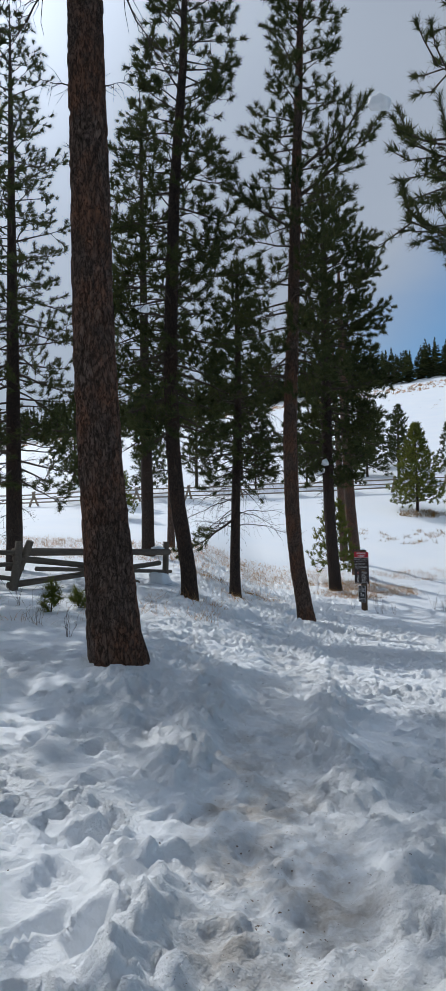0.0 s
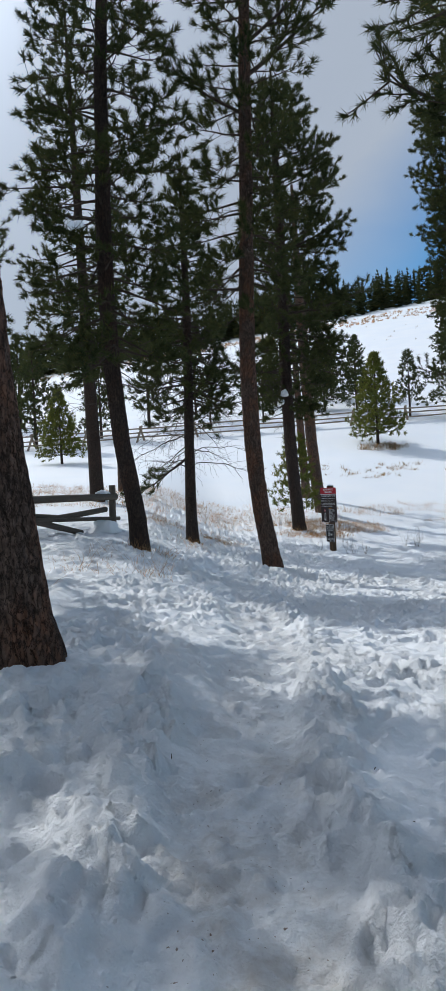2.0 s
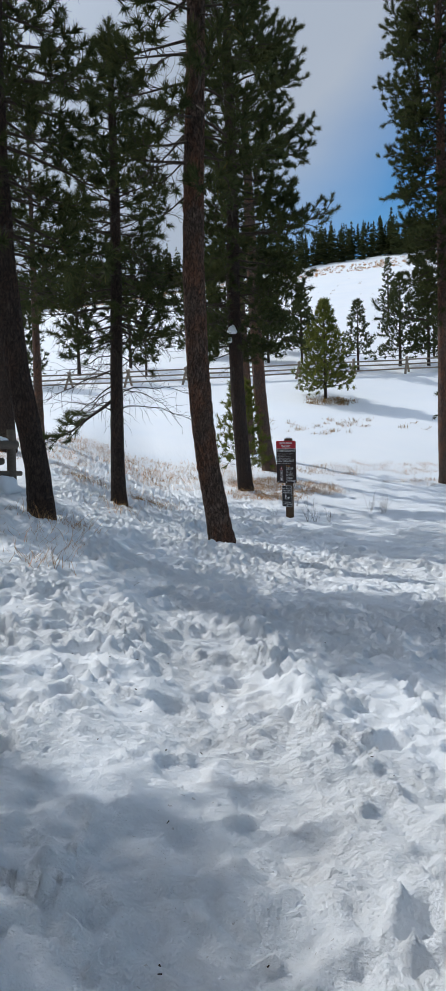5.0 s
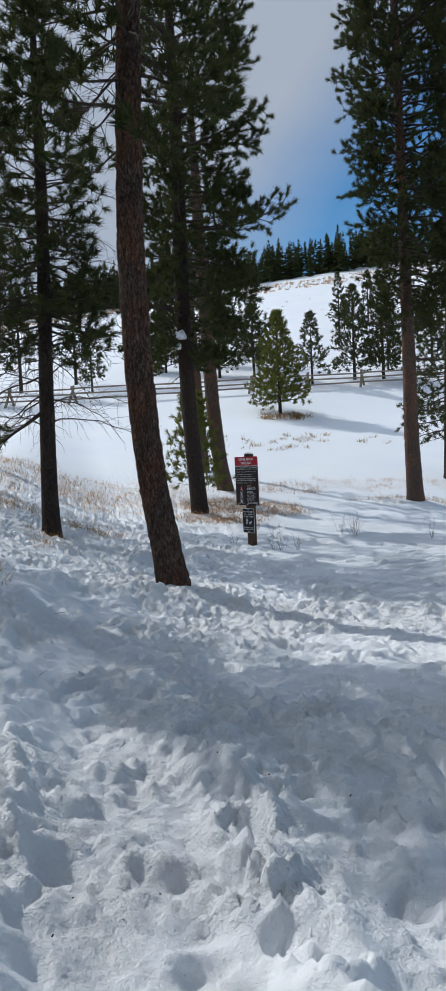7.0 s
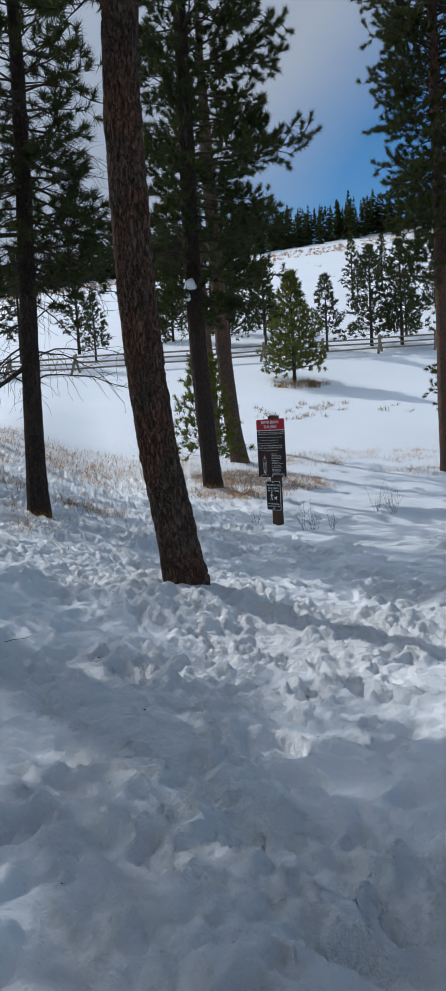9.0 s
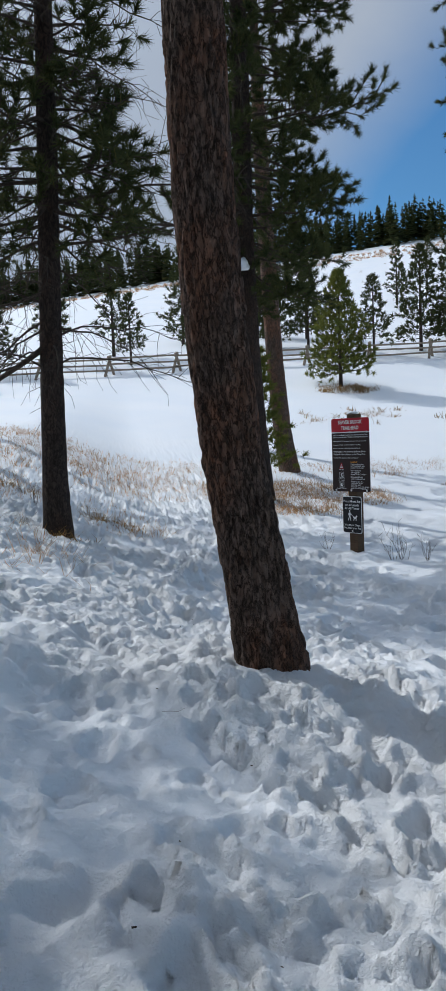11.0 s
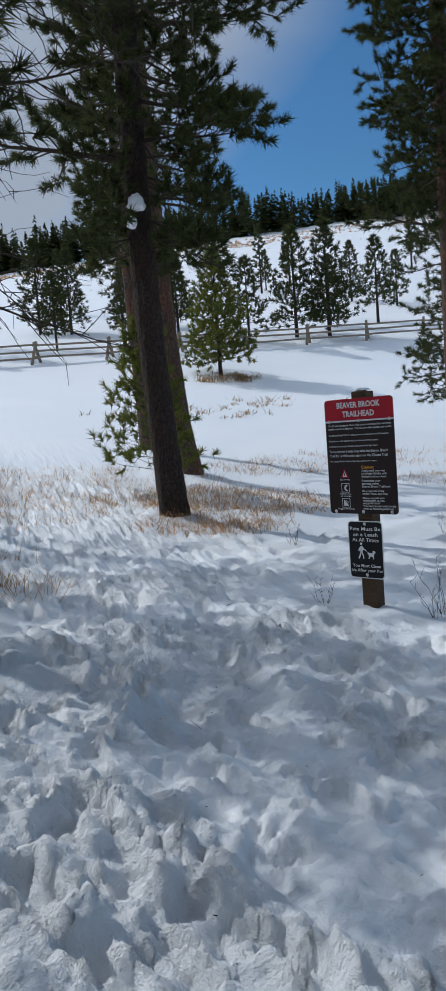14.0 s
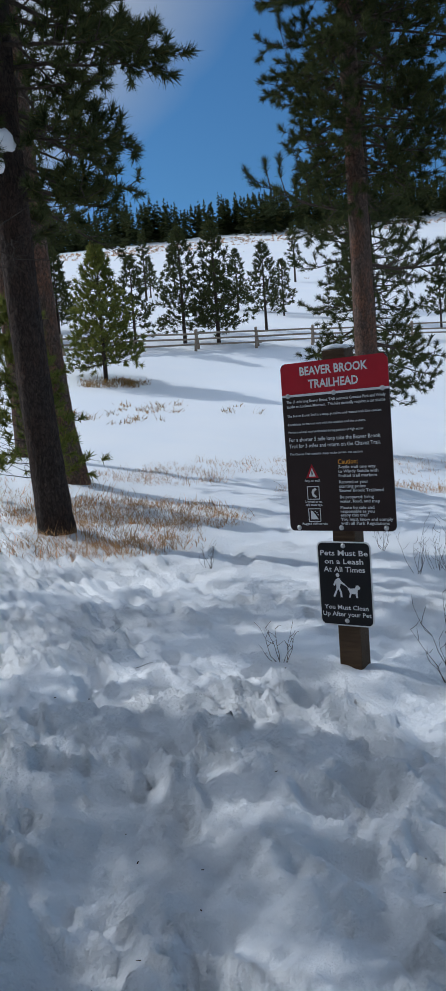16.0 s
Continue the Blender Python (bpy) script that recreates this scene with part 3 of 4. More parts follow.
AXIS_A = rel([(-0.92, 0.3, 0.222), (-0.96, 0.52, 0.217), (-1.0, 1.04, 0.198), (-1.04, 1.57, 0.187), (-1.08, 2.11, 0.18), (-1.13, 3.19, 0.172), (-1.15, 4.3, 0.163), (-1.18, 5.43, 0.153), (-1.2, 6.5, 0.145), (-1.2, 10, 0.12), (-1.15, 15, 0.06), (-1.1, 18, 0.02)], -0.92, 6.4, 0.3)
AXIS_B = rel([(-0.8, 0.07, 0.175), (-0.83, 0.73, 0.159), (-1.03, 2.06, 0.153), (-1.13, 3.4, 0.146), (-1.16, 4.75, 0.146), (-1.14, 6.12, 0.14), (-1.04, 8.89, 0.113), (-0.82, 11.73, 0.086), (-0.7, 15.5, 0.02)], -0.8, 16, 0.07)
AXIS_C = rel([(0.2, -0.33, 0.172), (0.2, 0.51, 0.145), (0.25, 2.32, 0.127), (0.32, 4.15, 0.118), (0.37, 6.01, 0.1), (0.38, 7.88, 0.073), (0.38, 9.6, 0.015)], 0.2, 21.87, -0.33)
AXIS_D = rel([(1.65, -0.44, 0.175), (1.57, 0.1, 0.164), (1.475, 0.7, 0.156), (1.42, 1.3, 0.155), (1.38, 2, 0.153), (1.36, 3.4, 0.147), (1.41, 4.7, 0.138), (1.48, 6.1, 0.126), (1.6, 9, 0.107), (1.73, 11.9, 0.075), (1.9, 16, 0.018)], 1.65, 16.35, -0.44)
AXIS_E = rel([(3.92, -0.55, 0.223), (3.82, 1.0, 0.205), (3.75, 2.4, 0.2), (3.71, 4.9, 0.19), (3.75, 7.26, 0.178), (3.76, 9.65, 0.15), (3.74, 12.07, 0.106), (3.74, 15.2, 0.02)], 3.9, 28, -0.55)
AXIS_G = rel([(5.57, -0.2, 0.26), (5.4, 0.9, 0.235), (5.26, 2.77, 0.221), (5.16, 5.53, 0.207), (5.08, 8.31, 0.193), (5.0, 13, 0.05)], 5.57, 32.65, -0.2)
AXIS_H = rel([(11.62, -0.79, 0.267), (11.55, 1.19, 0.234), (11.55, 3.93, 0.208), (11.52, 6.58, 0.182), (11.5, 9.14, 0.157), (11.44, 15, 0.12), (11.35, 19.5, 0.026)], 11.62, 31.2, -0.79)


def straight(height, radius, lean=(0, 0)):
    return [(lean[0] * u, lean[1] * u, height * u, radius * (1 - 0.95 * u**1.3)) for u in np.linspace(0, 1, 7)]


pine((-0.92, 6.4, 0.3), AXIS_A, "tall pine with thick ruddy bark plates standing in a snow mound", 1, (8.2, 17.5), 26, 2.6, 0.8, BARK_RED, sides=96, rings=380, rough=0.022,
     extra=[(5.0, 185, 0.45, 5, False), (5.0, 0, 0.35, 0, False), (4.35, 190, 0.2, 20, False), (6.7, 180, 1.5, -50, False), (6.5, 205, 1.5, -62, False), (6.6, -5, 1.5, -60, False), (6.9, 165, 1.6, -30, True), (7.0, 20, 1.4, -35, False)], plates=False)
pine((-0.8, 16, 0.07), AXIS_B, "tall leaning pine with a dense dark crown beside the rail fence", 2, (3.4, 15.3), 78, 1.8, 0.9, BARK, per_tuft=32, width=0.017, sides=48, rings=200, rough=0.012, dead=12, dead_zone=(2.6, 6))
pine((0.2, 21.87, -0.33), AXIS_C, "slender young pine with bare drooping lower twigs", 3, (3.5, 9.5), 66, 1.6, 0.3, BARK, per_tuft=34, width=0.013, sides=32, rings=120, rough=0.008, dead=46, dead_zone=(1.9, 6.2), dead_len=1.8,
     extra=[(3.3, 10, 2.2, 12, False), (3.9, -10, 2.4, 10, False), (4.4, 30, 2.2, 15, False), (2.9, 198, 1.7, -20, False), (2.3, 196, 1.9, -38, True), (2.6, 190, 1.3, -30, False)])
pine((1.68, 16.48, -0.43), AXIS_D, "tall pine with a long bare curved trunk and sparse crown", 4, (4.9, 15.8), 54, 1.4, 0.8, BARK_RED, per_tuft=30, width=0.016, sides=110, rings=400, rough=0.022, dead=14, dead_zone=(5, 9.5), dead_len=1.0,
     extra=[(9.3, 15, 2.6, 38, True), (9.9, 10, 2.2, 40, True), (8.6, 170, 1.8, 30, True)])
pine((3.9, 28, -0.55), AXIS_E, "thick dark pine with a dense crown above dry grass", 5, (4.0, 15), 86, 1.5, 1.9, BARK, width=0.015, per_tuft=44, sides=48, rings=200, rough=0.015, dead=8, dead_zone=(3.4, 5.5), lean_side=0,
     extra=[(7.4, 0, 2.9, 8, True), (9.5, 5, 2.6, 20, True), (5.4, 180, 2.9, 5, True)])
pine((5.57, 32.65, -0.2), AXIS_G, "leaning pine trunk close behind a darker pine", 6, (5.0, 12.5), 30, 2.2, 0.9, BARK_RED, sides=32, rings=90, rough=0.012)
pine(place_of(5.6, 36.8), straight(12, 0.2, (-0.4, 0)), "straight pine trunk among low green shoots", 7, (4.5, 11.5), 24, 1.9, 0.7, BARK_RED, sides=24, rings=60)
pine((11.62, 31.2, -0.79), AXIS_H, "tall pine with ruddy bark and wide dark crown", 8, (6.0, 19), 124, 1.7, 3.3, BARK_RED, width=0.016, per_tuft=40, sides=40, rings=140, rough=0.015,
     extra=[(3.0, 10, 1.7, -10, True), (4.6, 5, 2.6, -5, True), (5.6, 175, 2.2, 5, True), (4.4, 300, 1.2, -10, False), (3.6, 340, 0.9, 20, False)], lean_side=0)
pine(place_of(-2.95, 28.4), straight(18, 0.24, (-0.2, 0)), "straight pine trunk behind the rail fence", 9, (4.2, 17.5), 64, 2.4, 0.9, BARK, sides=28, rings=60)
pine(place_of(-2.3, 31), straight(11, 0.15, (0.1, 0)), "thin pine trunk behind a leaning pine", 10, (4.2, 10.7), 26, 1.7, 0.5, BARK_RED, sides=20, rings=50)
pine(place_of(-6.15, 22), straight(17, 0.24, (-0.2, 0)), "thick pine with a dense crown beside the fence end", 11, (2.6, 16.6), 78, 2.5, 0.9, BARK, sides=28, rings=60, dead=10, dead_zone=(0.8, 3))
pine(place_of(15.4, 36), straight(13, 0.25, (0.3, 0)), "pine with a broad crown behind a ruddy pine", 12, (1.5, 12.8), 70, 2.2, 1.2, BARK, sides=24, rings=50)

pine(place_of(6.3, 11.6), straight(14, 0.22), "tall pine whose long boughs reach out over the trail", 15, (6.5, 13.6), 30, 3.0, 1.0, BARK, per_tuft=30, width=0.014, sides=16, rings=30, rough=0,
     extra=[(6.4, 172, 3.5, 3, True), (7.2, 178, 3.5, 8, True), (8.2, 185, 3.2, 14, True), (6.3, 206, 4.3, 3, True), (9.2, 190, 3.0, 20, True)])
snow_blobs = [((1.92, 8.9, 6.55), 0.13), ((3.55, 27.4, 4.05), 0.15), ((3.47, 27.4, 3.78), 0.1), ((-3.1, 26.0, 9.3), 0.3), ((-2.8, 26.0, 9.35), 0.24), ((1.6, 15.9, 11.2), 0.12)]

# pines beyond the left edge of the trail, which shade it
for k, (x, y, h, s) in enumerate([(-5.2, 11.5, 13, 21), (-9.0, 16.5, 15, 22), (-4.5, 4.6, 12, 23), (-11.5, 8.5, 14, 24)]):
    pine(place_of(x, y), straight(h, 0.2), "tall pine with a dense crown beside the trail", s, (4.6, h - 0.3), 38, 2.3, 0.9, BARK, sides=16, rings=30, rough=0, per_tuft=14, width=0.034)

# unseen pines added behind and beside the walker, to cut skylight on the snow
behind = pine((0, -60, 0), straight(13, 0.2), "unseen tall pine with a dense crown, added to block skylight", 41, (2.2, 12.7), 18, 2.6, 0.9, BARK, sides=12, rings=24, rough=0, per_tuft=7, width=0.12, length=0.24)
for k, (x, y) in enumerate([(-3.5, -3.5), (2.8, -4.5), (-7, -0.5), (6.5, -1.5), (0, -9), (-6, -8), (6, -8.5), (-12, 2), (11, 4), (9.5, 8.5), (-10, -5), (12, -4), (-14, 13), (10.5, 14.5), (-11, 20), (-13, 26), (4.8, 2.6), (-6.6, 6.8), (-6.8, 15.2)]):
    copy_thing(behind, pose(x, y, float(land(x, y)), 0, 0, 50 * k))
for o in (*behind.children_recursive, behind):
    bpy.data.objects.remove(o)

# ---- young pines on the meadow and the slope ----


def young_pine(name, label, seed, height, reach, needle, limbs=46, low=0.25):
    rng = np.random.default_rng(seed)
    tree = empty(name, (0, 0, -50), label, "tree", "young pines on the slope")
    axis = straight(height, height * 0.017)
    mesh_part("trunk", trunk_mesh("trunk", axis, BARK, 8, 12, 0.2, 0, seed, sink=0.2), tree)
    tubes, tufts, az = Tubes(), [], 0.0
    for i in range(limbs):
        u = (i + rng.random() * 0.7) / limbs
        az += 2.4 + rng.normal() * 0.3
        z = height * (low + (0.97 - low) * u)
        ln = (reach * (1 - u) ** 0.8 + 0.12) * (0.65 + 0.5 * rng.random())
        grow_limb(tubes, tufts, (0, 0, z), az, ln, -0.1 + 0.8 * u, rng, 0.008 + 0.008 * ln, twigs=max(3, int(9 * ln / reach)), bare=0.15, curl=0.6, step=0.2)
    mesh_part("branchwork", tubes.mesh("branchwork", TWIG), tree, kind="stuff")
    at, way = np.array([t[0] for t in tufts]), np.array([t[1] for t in tufts])
    v, f = needles(at, way, 13, 0.24, 0.045, rng, spread=0.9)
    mesh_part("crown", mesh_from("crown", v, f, needle), tree, kind="stuff")
    return tree


YOUNG = [
    young_pine("young_pine", "bushy yellow-green young pine on open snow", 31, 6.0, 1.9, NEEDLE_YOUNG, 125, 0.12),
    young_pine("young_pine", "slim young pine on the snowy slope", 32, 5.6, 1.3, NEEDLE, 46, 0.22),
    young_pine("young_pine", "dense dark young pine by the rail fence", 33, 6.4, 1.8, NEEDLE, 76, 0.12),
    young_pine("young_pine", "thin open young pine on the snowy slope", 34, 7.0, 1.1, NEEDLE, 40, 0.25),
]
YOUNG_AT = [
    (0, 12.75, 51.2, 1.0, 0), (1, 17.2, 58.6, 0.9, 40), (2, 20.6, 59.4, 1.05, 10), (2, 22.6, 59.0, 1.1, 130), (1, 28.3, 62.9, 1.05, 200), (3, 29.5, 86.3, 0.95, 0),
    (3, 35.4, 92.6, 0.9, 90), (1, 34.4, 70.2, 0.8, 45), (2, 33, 75, 0.8, 20), (1, 30.9, 88.5, 0.7, 15), (2, 24.5, 62.5, 0.75, 77),
    (0, -7.1, 47.5, 0.75, 60), (2, -6.0, 60, 1.0, 50), (1, 2.3, 60.8, 0.8, 0), (3, 1.3, 65.5, 1.0, 30), (2, 8.4, 68.6, 0.9, 70), (2, 11.8, 64, 1.0, 99),
    (1, 6.4, 61, 0.8, 150), (3, -2.5, 63, 1.1, 10), (2, -10.5, 58, 1.2, 20), (1, 14.2, 63, 0.95, 33), (3, 9.6, 82, 0.8, 0),
     (3, 15.2, 78, 0.8, 110), (2, 38, 66, 1.1, 0), (2, 43, 72, 1.2, 30), (1, 41, 60, 0.9, 80), (2, 6.5, 70, 1.0, 160), (3, 10.3, 61, 0.7, 45),  (1, 12.6, 70, 1.0, 0), (2, 15.4, 68, 0.9, 12),  (2, -14, 70, 1.3, 0), (3, 52, 95, 1.0, 0),
]
for k, x, y, s, turn in YOUNG_AT:
    z = float(land(x, y)) - 0.05
    m = pose(x, y, z, 0, 0, turn) @ Matrix.Scale(s, 4)
    made = copy_thing(YOUNG[k], pose(x, y, z, 0, 0, turn))
    made.scale = (s, s, s)
for tree in YOUNG:
    for o in (*tree.children_recursive, tree):
        bpy.data.objects.remove(o)


# ---- the dark forest on the hilltop ----


def build_forest():
    rng = np.random.default_rng(77)
    V, F, n = [], [], 0
    for k in range(1100):
        x = rng.uniform(-110, 190)
        y = 157 + (k % 5) * 4.5 + rng.normal() * 1.5 + 6 * math.sin(x * 0.045)
        h = rng.uniform(5.0, 8.5) * (1.15 if rng.random() > 0.85 else 1)
        z = float(land(x, y))
        c = 72
        u = rng.random(c) ** 0.8
        a = rng.random(c) * 6.283
        r = (0.24 * h * (1 - u) ** 0.8 + 0.12) * (0.6 + 0.5 * rng.random(c))
        o = np.stack([0 * u, 0 * u, h * (0.02 + 0.95 * u)], 1)
        out = np.stack([np.cos(a) * r, np.sin(a) * r, -0.12 * r + h * 0.03 * rng.random(c)], 1)
        side = np.stack([-np.sin(a), np.cos(a), 0 * a], 1) * (0.27 * r + 0.16)[:, None]
        mid = o + out * 0.6
        v = np.stack([o + np.array([0, 0, 0.045 * h]), mid - side, o + out, mid + side], 1).reshape(-1, 3) + np.array([x, y, z])
        q = np.arange(c)[:, None] * 4 + np.array([0, 1, 2, 3])
        V.append(v)
        F.append(q + n)
        n += len(v)
    tagged(new("forest", mesh_from("forest", np.concatenate(V), np.concatenate(F), NEEDLE_FAR)), "dark conifer forest along the snowy hilltop", "forest", kind="stuff")


build_forest()

# ---- rail fences ----


def log_between(bm, a, b, r0, r1, rng, sides=8, rings=7, knotty=0.12, square=False):
    a, b = Vector(a), Vector(b)
    d = b - a
    q = d.to_track_quat("Z", "Y").to_matrix()
    rows = []
    for i in range(rings):
        u = i / (rings - 1)
        c = a + d * u
        r = r0 + (r1 - r0) * u
        row = []
        for j in range(sides):
            th = 2 * math.pi * (j + 0.5) / sides
            k = r * (1 + knotty * (noise.noise(Vector((i * 0.7, j * 1.9, a.x * 3.1 + a.z * 9))) - 0.1))
            if square:
                k *= 1 / max(abs(math.cos(th)), abs(math.sin(th))) * 0.85
            row.append(bm.verts.new(c + q @ Vector((math.cos(th) * k, math.sin(th) * k, 0))))
        rows.append(row)
    for i in range(rings - 1):
        for j in range(sides):
            bm.faces.new((rows[i][j], rows[i][(j + 1) % sides], rows[i + 1][(j + 1) % sides], rows[i + 1][j]))
    bm.faces.new(rows[0][::-1])
    bm.faces.new(rows[-1])


def log_part(name, a, b, r0, r1, rng, parent, mat, label=""):
    bm = bmesh.new()
    log_between(bm, a, b, r0, r1, rng)
    return part(name, bm, mat, parent, label, True)


def snow_cap(parent_name, at, size, label, seed=0, turn=0.0):
    """A rounded pillow of snow."""
    bm = bmesh.new()
    bmesh.ops.create_icosphere(bm, subdivisions=3, radius=1)
    for v in bm.verts:
        k = 1 + 0.45 * noise.noise(v.co * 1.7 + Vector((seed, 0, 0)))
        v.co = Vector((v.co.x * size[0] * k, v.co.y * size[1] * k, v.co.z * (1 if v.co.z > 0 else 0.6) * size[2] * k))
    ob = part(parent_name, bm, SNOW, None, "", True)
    ob.matrix_world = pose(*at, 0, 0, turn)
    return tagged(ob, label, "snow")


def near_fence():
    rng = random.Random(5)
    x0, y0, x1, y1 = -4.1, 14.9, -1.55, 18.5
    z0, z1 = float(land(x0, y0)), float(land(x1, y1))
    fence = empty("rail_fence", (0, 0, 0), "weathered grey split-rail buck fence half sunk in snow", "fence")
    log_part("post", (x1 + 0.02, y1, z1 - 0.2), (x1 + 0.06, y1, z1 + 0.93), 0.085, 0.075, rng, fence, TIMBER)
    log_part("post", (x0 - 0.1, y0 - 0.1, z0 - 0.2), (x0 + 0.02, y0, z0 + 0.95), 0.085, 0.075, rng, fence, TIMBER)
    log_part("post", (x0 - 0.3, y0 + 0.3, z0 - 0.2), (x0 + 0.22, y0 + 0.05, z0 + 0.95), 0.085, 0.075, rng, fence, TIMBER)
    log_part("rail", (x0 - 0.1, y0, z0 + 0.74), (x1 + 0.12, y1 + 0.05, z1 + 0.68), 0.085, 0.075, rng, fence, TIMBER)
    log_part("rail", (x0 - 0.05, y0 - 0.08, z0 + 0.62), (x1 - 0.8, y1 - 0.9, z1 + 0.30), 0.07, 0.06, rng, fence, TIMBER)
    log_part("rail", (x0 + 0.3, y0 + 0.2, z0 + 0.40), (x1 + 0.15, y1 + 0.2, z1 + 0.20), 0.05, 0.045, rng, fence, TIMBER)
    log_part("rail", (x0 - 0.15, y0 - 0.15, z0 + 0.10), (x1 - 0.1, y1 - 0.05, z1 + 0.42), 0.07, 0.06, rng, fence, TIMBER)
    log_part("rail", (x0 + 1.2, y0 + 1.6, z0 + 0.32), (x1 - 0.55, y1 - 0.7, z1 - 0.02), 0.06, 0.06, rng, fence, TIMBER)
    # the next bay runs off to the west
    log_part("rail", (x0, y0, z0 + 0.72), (x0 - 2.6, y0 - 1.0, z0 + 0.85), 0.05, 0.05, rng, fence, TIMBER)
    log_part("rail", (x0, y0, z0 + 0.5), (x0 - 2.6, y0 - 1.0, z0 + 0.5), 0.05, 0.05, rng, fence, TIMBER)
    log_part("rail", (x0, y0, z0 + 0.2), (x0 - 2.6, y0 - 1.0, z0 + 0.65), 0.05, 0.05, rng, fence, TIMBER)
    snow_cap("snow_lump", (x1 - 0.14, y1 - 0.15, z1 + 0.76), (0.16, 0.11, 0.07), "lump of snow on the end of a fence rail", 1, 40)
    snow_cap("snow_lump", (x1 - 0.1, y1 - 0.45, z1 - 0.02), (0.3, 0.25, 0.24), "heap of snow against a fence post", 2)


near_fence()
for k, (at, s) in enumerate(snow_blobs):
    snow_cap("snow_lump", at, (s, s * 0.75, s * 1.0), "lump of snow caught on a pine bough", 10 + k, 35 * k)


def far_fence():
    rng = random.Random(8)
    y = 57.0
    xs = [-26 + 3.85 * k for k in range(18)]
    fence = empty("rail_fence", (0, 0, 0), "long weathered buck-and-rail fence crossing the snowy slope", "fence")

    def top(x):
        return float(land(x, y))

    for k, x in enumerate(xs):
        z = top(x)
        j = rng.uniform(-0.05, 0.05)
        log_part("post", (x - 0.28, y - 0.35, z - 0.1), (x + 0.07 + j, y + 0.1, z + 1.12), 0.085, 0.075, rng, fence, TIMBER_PALE)
        log_part("post", (x + 0.28, y + 0.35, z - 0.1), (x - 0.07 + j, y - 0.1, z + 1.08), 0.085, 0.075, rng, fence, TIMBER_PALE)
        if k + 1 < len(xs):
            z2 = top(xs[k + 1])
            for h, dy in ((0.92, 0.0), (0.58, -0.17), (0.28, -0.28)):
                log_part("rail", (x - 0.15, y + dy, z + h + rng.uniform(-0.05, 0.05)), (xs[k + 1] + 0.15, y + dy, z2 + h + rng.uniform(-0.05, 0.05)), 0.055, 0.05, rng, fence, TIMBER_PALE)


far_fence()

# ---- the trailhead sign ----


def rounded_board(w, h, r, depth):
    """A board with rounded corners, upright in x and z, centred, its face at y = -depth."""
    bm = bmesh.new()
    pts = []
    for cx, cz, a0 in ((w / 2 - r, h / 2 - r, 0), (-w / 2 + r, h / 2 - r, 90), (-w / 2 + r, -h / 2 + r, 180), (w / 2 - r, -h / 2 + r, 270)):
        for k in range(5):
            a = radians(a0 + 90 * k / 4)
            pts.append((cx + r * math.cos(a), cz + r * math.sin(a)))
    front = [bm.verts.new((x, -depth, z)) for x, z in pts]
    back = [bm.verts.new((x, 0, z)) for x, z in pts]
    bm.faces.new(front[::-1])
    bm.faces.new(back)
    for i in range(len(pts)):
        j = (i + 1) % len(pts)
        bm.faces.new((front[i], front[j], back[j], back[i]))
    bmesh.ops.recalc_face_normals(bm, faces=bm.faces)
    return bm


def lettering(name, text, size, at, parent, mat, width=None, align="LEFT", spacing=1.0):
    """Flat letters on a board that faces -y. width: the length to which the line is fitted."""
    cu = bpy.data.curves.new("lettering", "FONT")
    cu.body, cu.size, cu.align_x, cu.align_y, cu.space_line = text, size, align, "CENTER", spacing
    cu.extrude, cu.offset, cu.resolution_u = 0.0, size * (0.028 if name == 'title' else 0.014), 2
    tmp = new("lettering", cu)
    bpy.context.view_layer.update()
    me = bpy.data.meshes.new_from_object(tmp.evaluated_get(bpy.context.evaluated_depsgraph_get()))
    bpy.data.objects.remove(tmp)
    me.materials.clear()
    me.materials.append(mat)
    ob = mesh_part(name, me, parent, "lettering: " + text.replace("\n", " ")[:40])
    co = np.array([v.co[:] for v in me.vertices])
    s = width / (co[:, 0].max() - co[:, 0].min()) if width else 1
    ob.matrix_basis = pose(*at, 90, 0, 0) @ Matrix.Diagonal((s, 1, 1, 1))
    return ob


def shape(name, outline, depth, at, parent, mat, label=""):
    bm = bmesh.new()
    a = [bm.verts.new((at[0] + x, at[1] - depth, at[2] + z)) for x, z in outline]
    b = [bm.verts.new((at[0] + x, at[1], at[2] + z)) for x, z in outline]
    bm.faces.new(a[::-1])
    bm.faces.new(b)
    for i in range(len(a)):
        j = (i + 1) % len(a)
        bm.faces.new((a[i], a[j], b[j], b[i]))
    bmesh.ops.recalc_face_normals(bm, faces=bm.faces)
    return part(name, bm, mat, parent, label)


def bolt(at, parent, name="bolt"):
    bm = bmesh.new()
    bmesh.ops.create_cone(bm, cap_ends=True, segments=14, radius1=0.014, radius2=0.012, depth=0.003, matrix=pose(at[0], at[1], at[2], 90, 0, 0))
    bmesh.ops.create_uvsphere(bm, u_segments=12, v_segments=6, radius=0.008, matrix=pose(at[0], at[1] - 0.002, at[2], 90, 0, 0))
    part(name, bm, STEEL, parent, "round steel bolt", True)


def disc(cx, cz, r, n=12):
    return [(cx + r * math.cos(2 * math.pi * k / n), cz + r * math.sin(2 * math.pi * k / n)) for k in range(n)]


SIGN_AT = (3.77, 21.60)
SIGN_TURN = -59


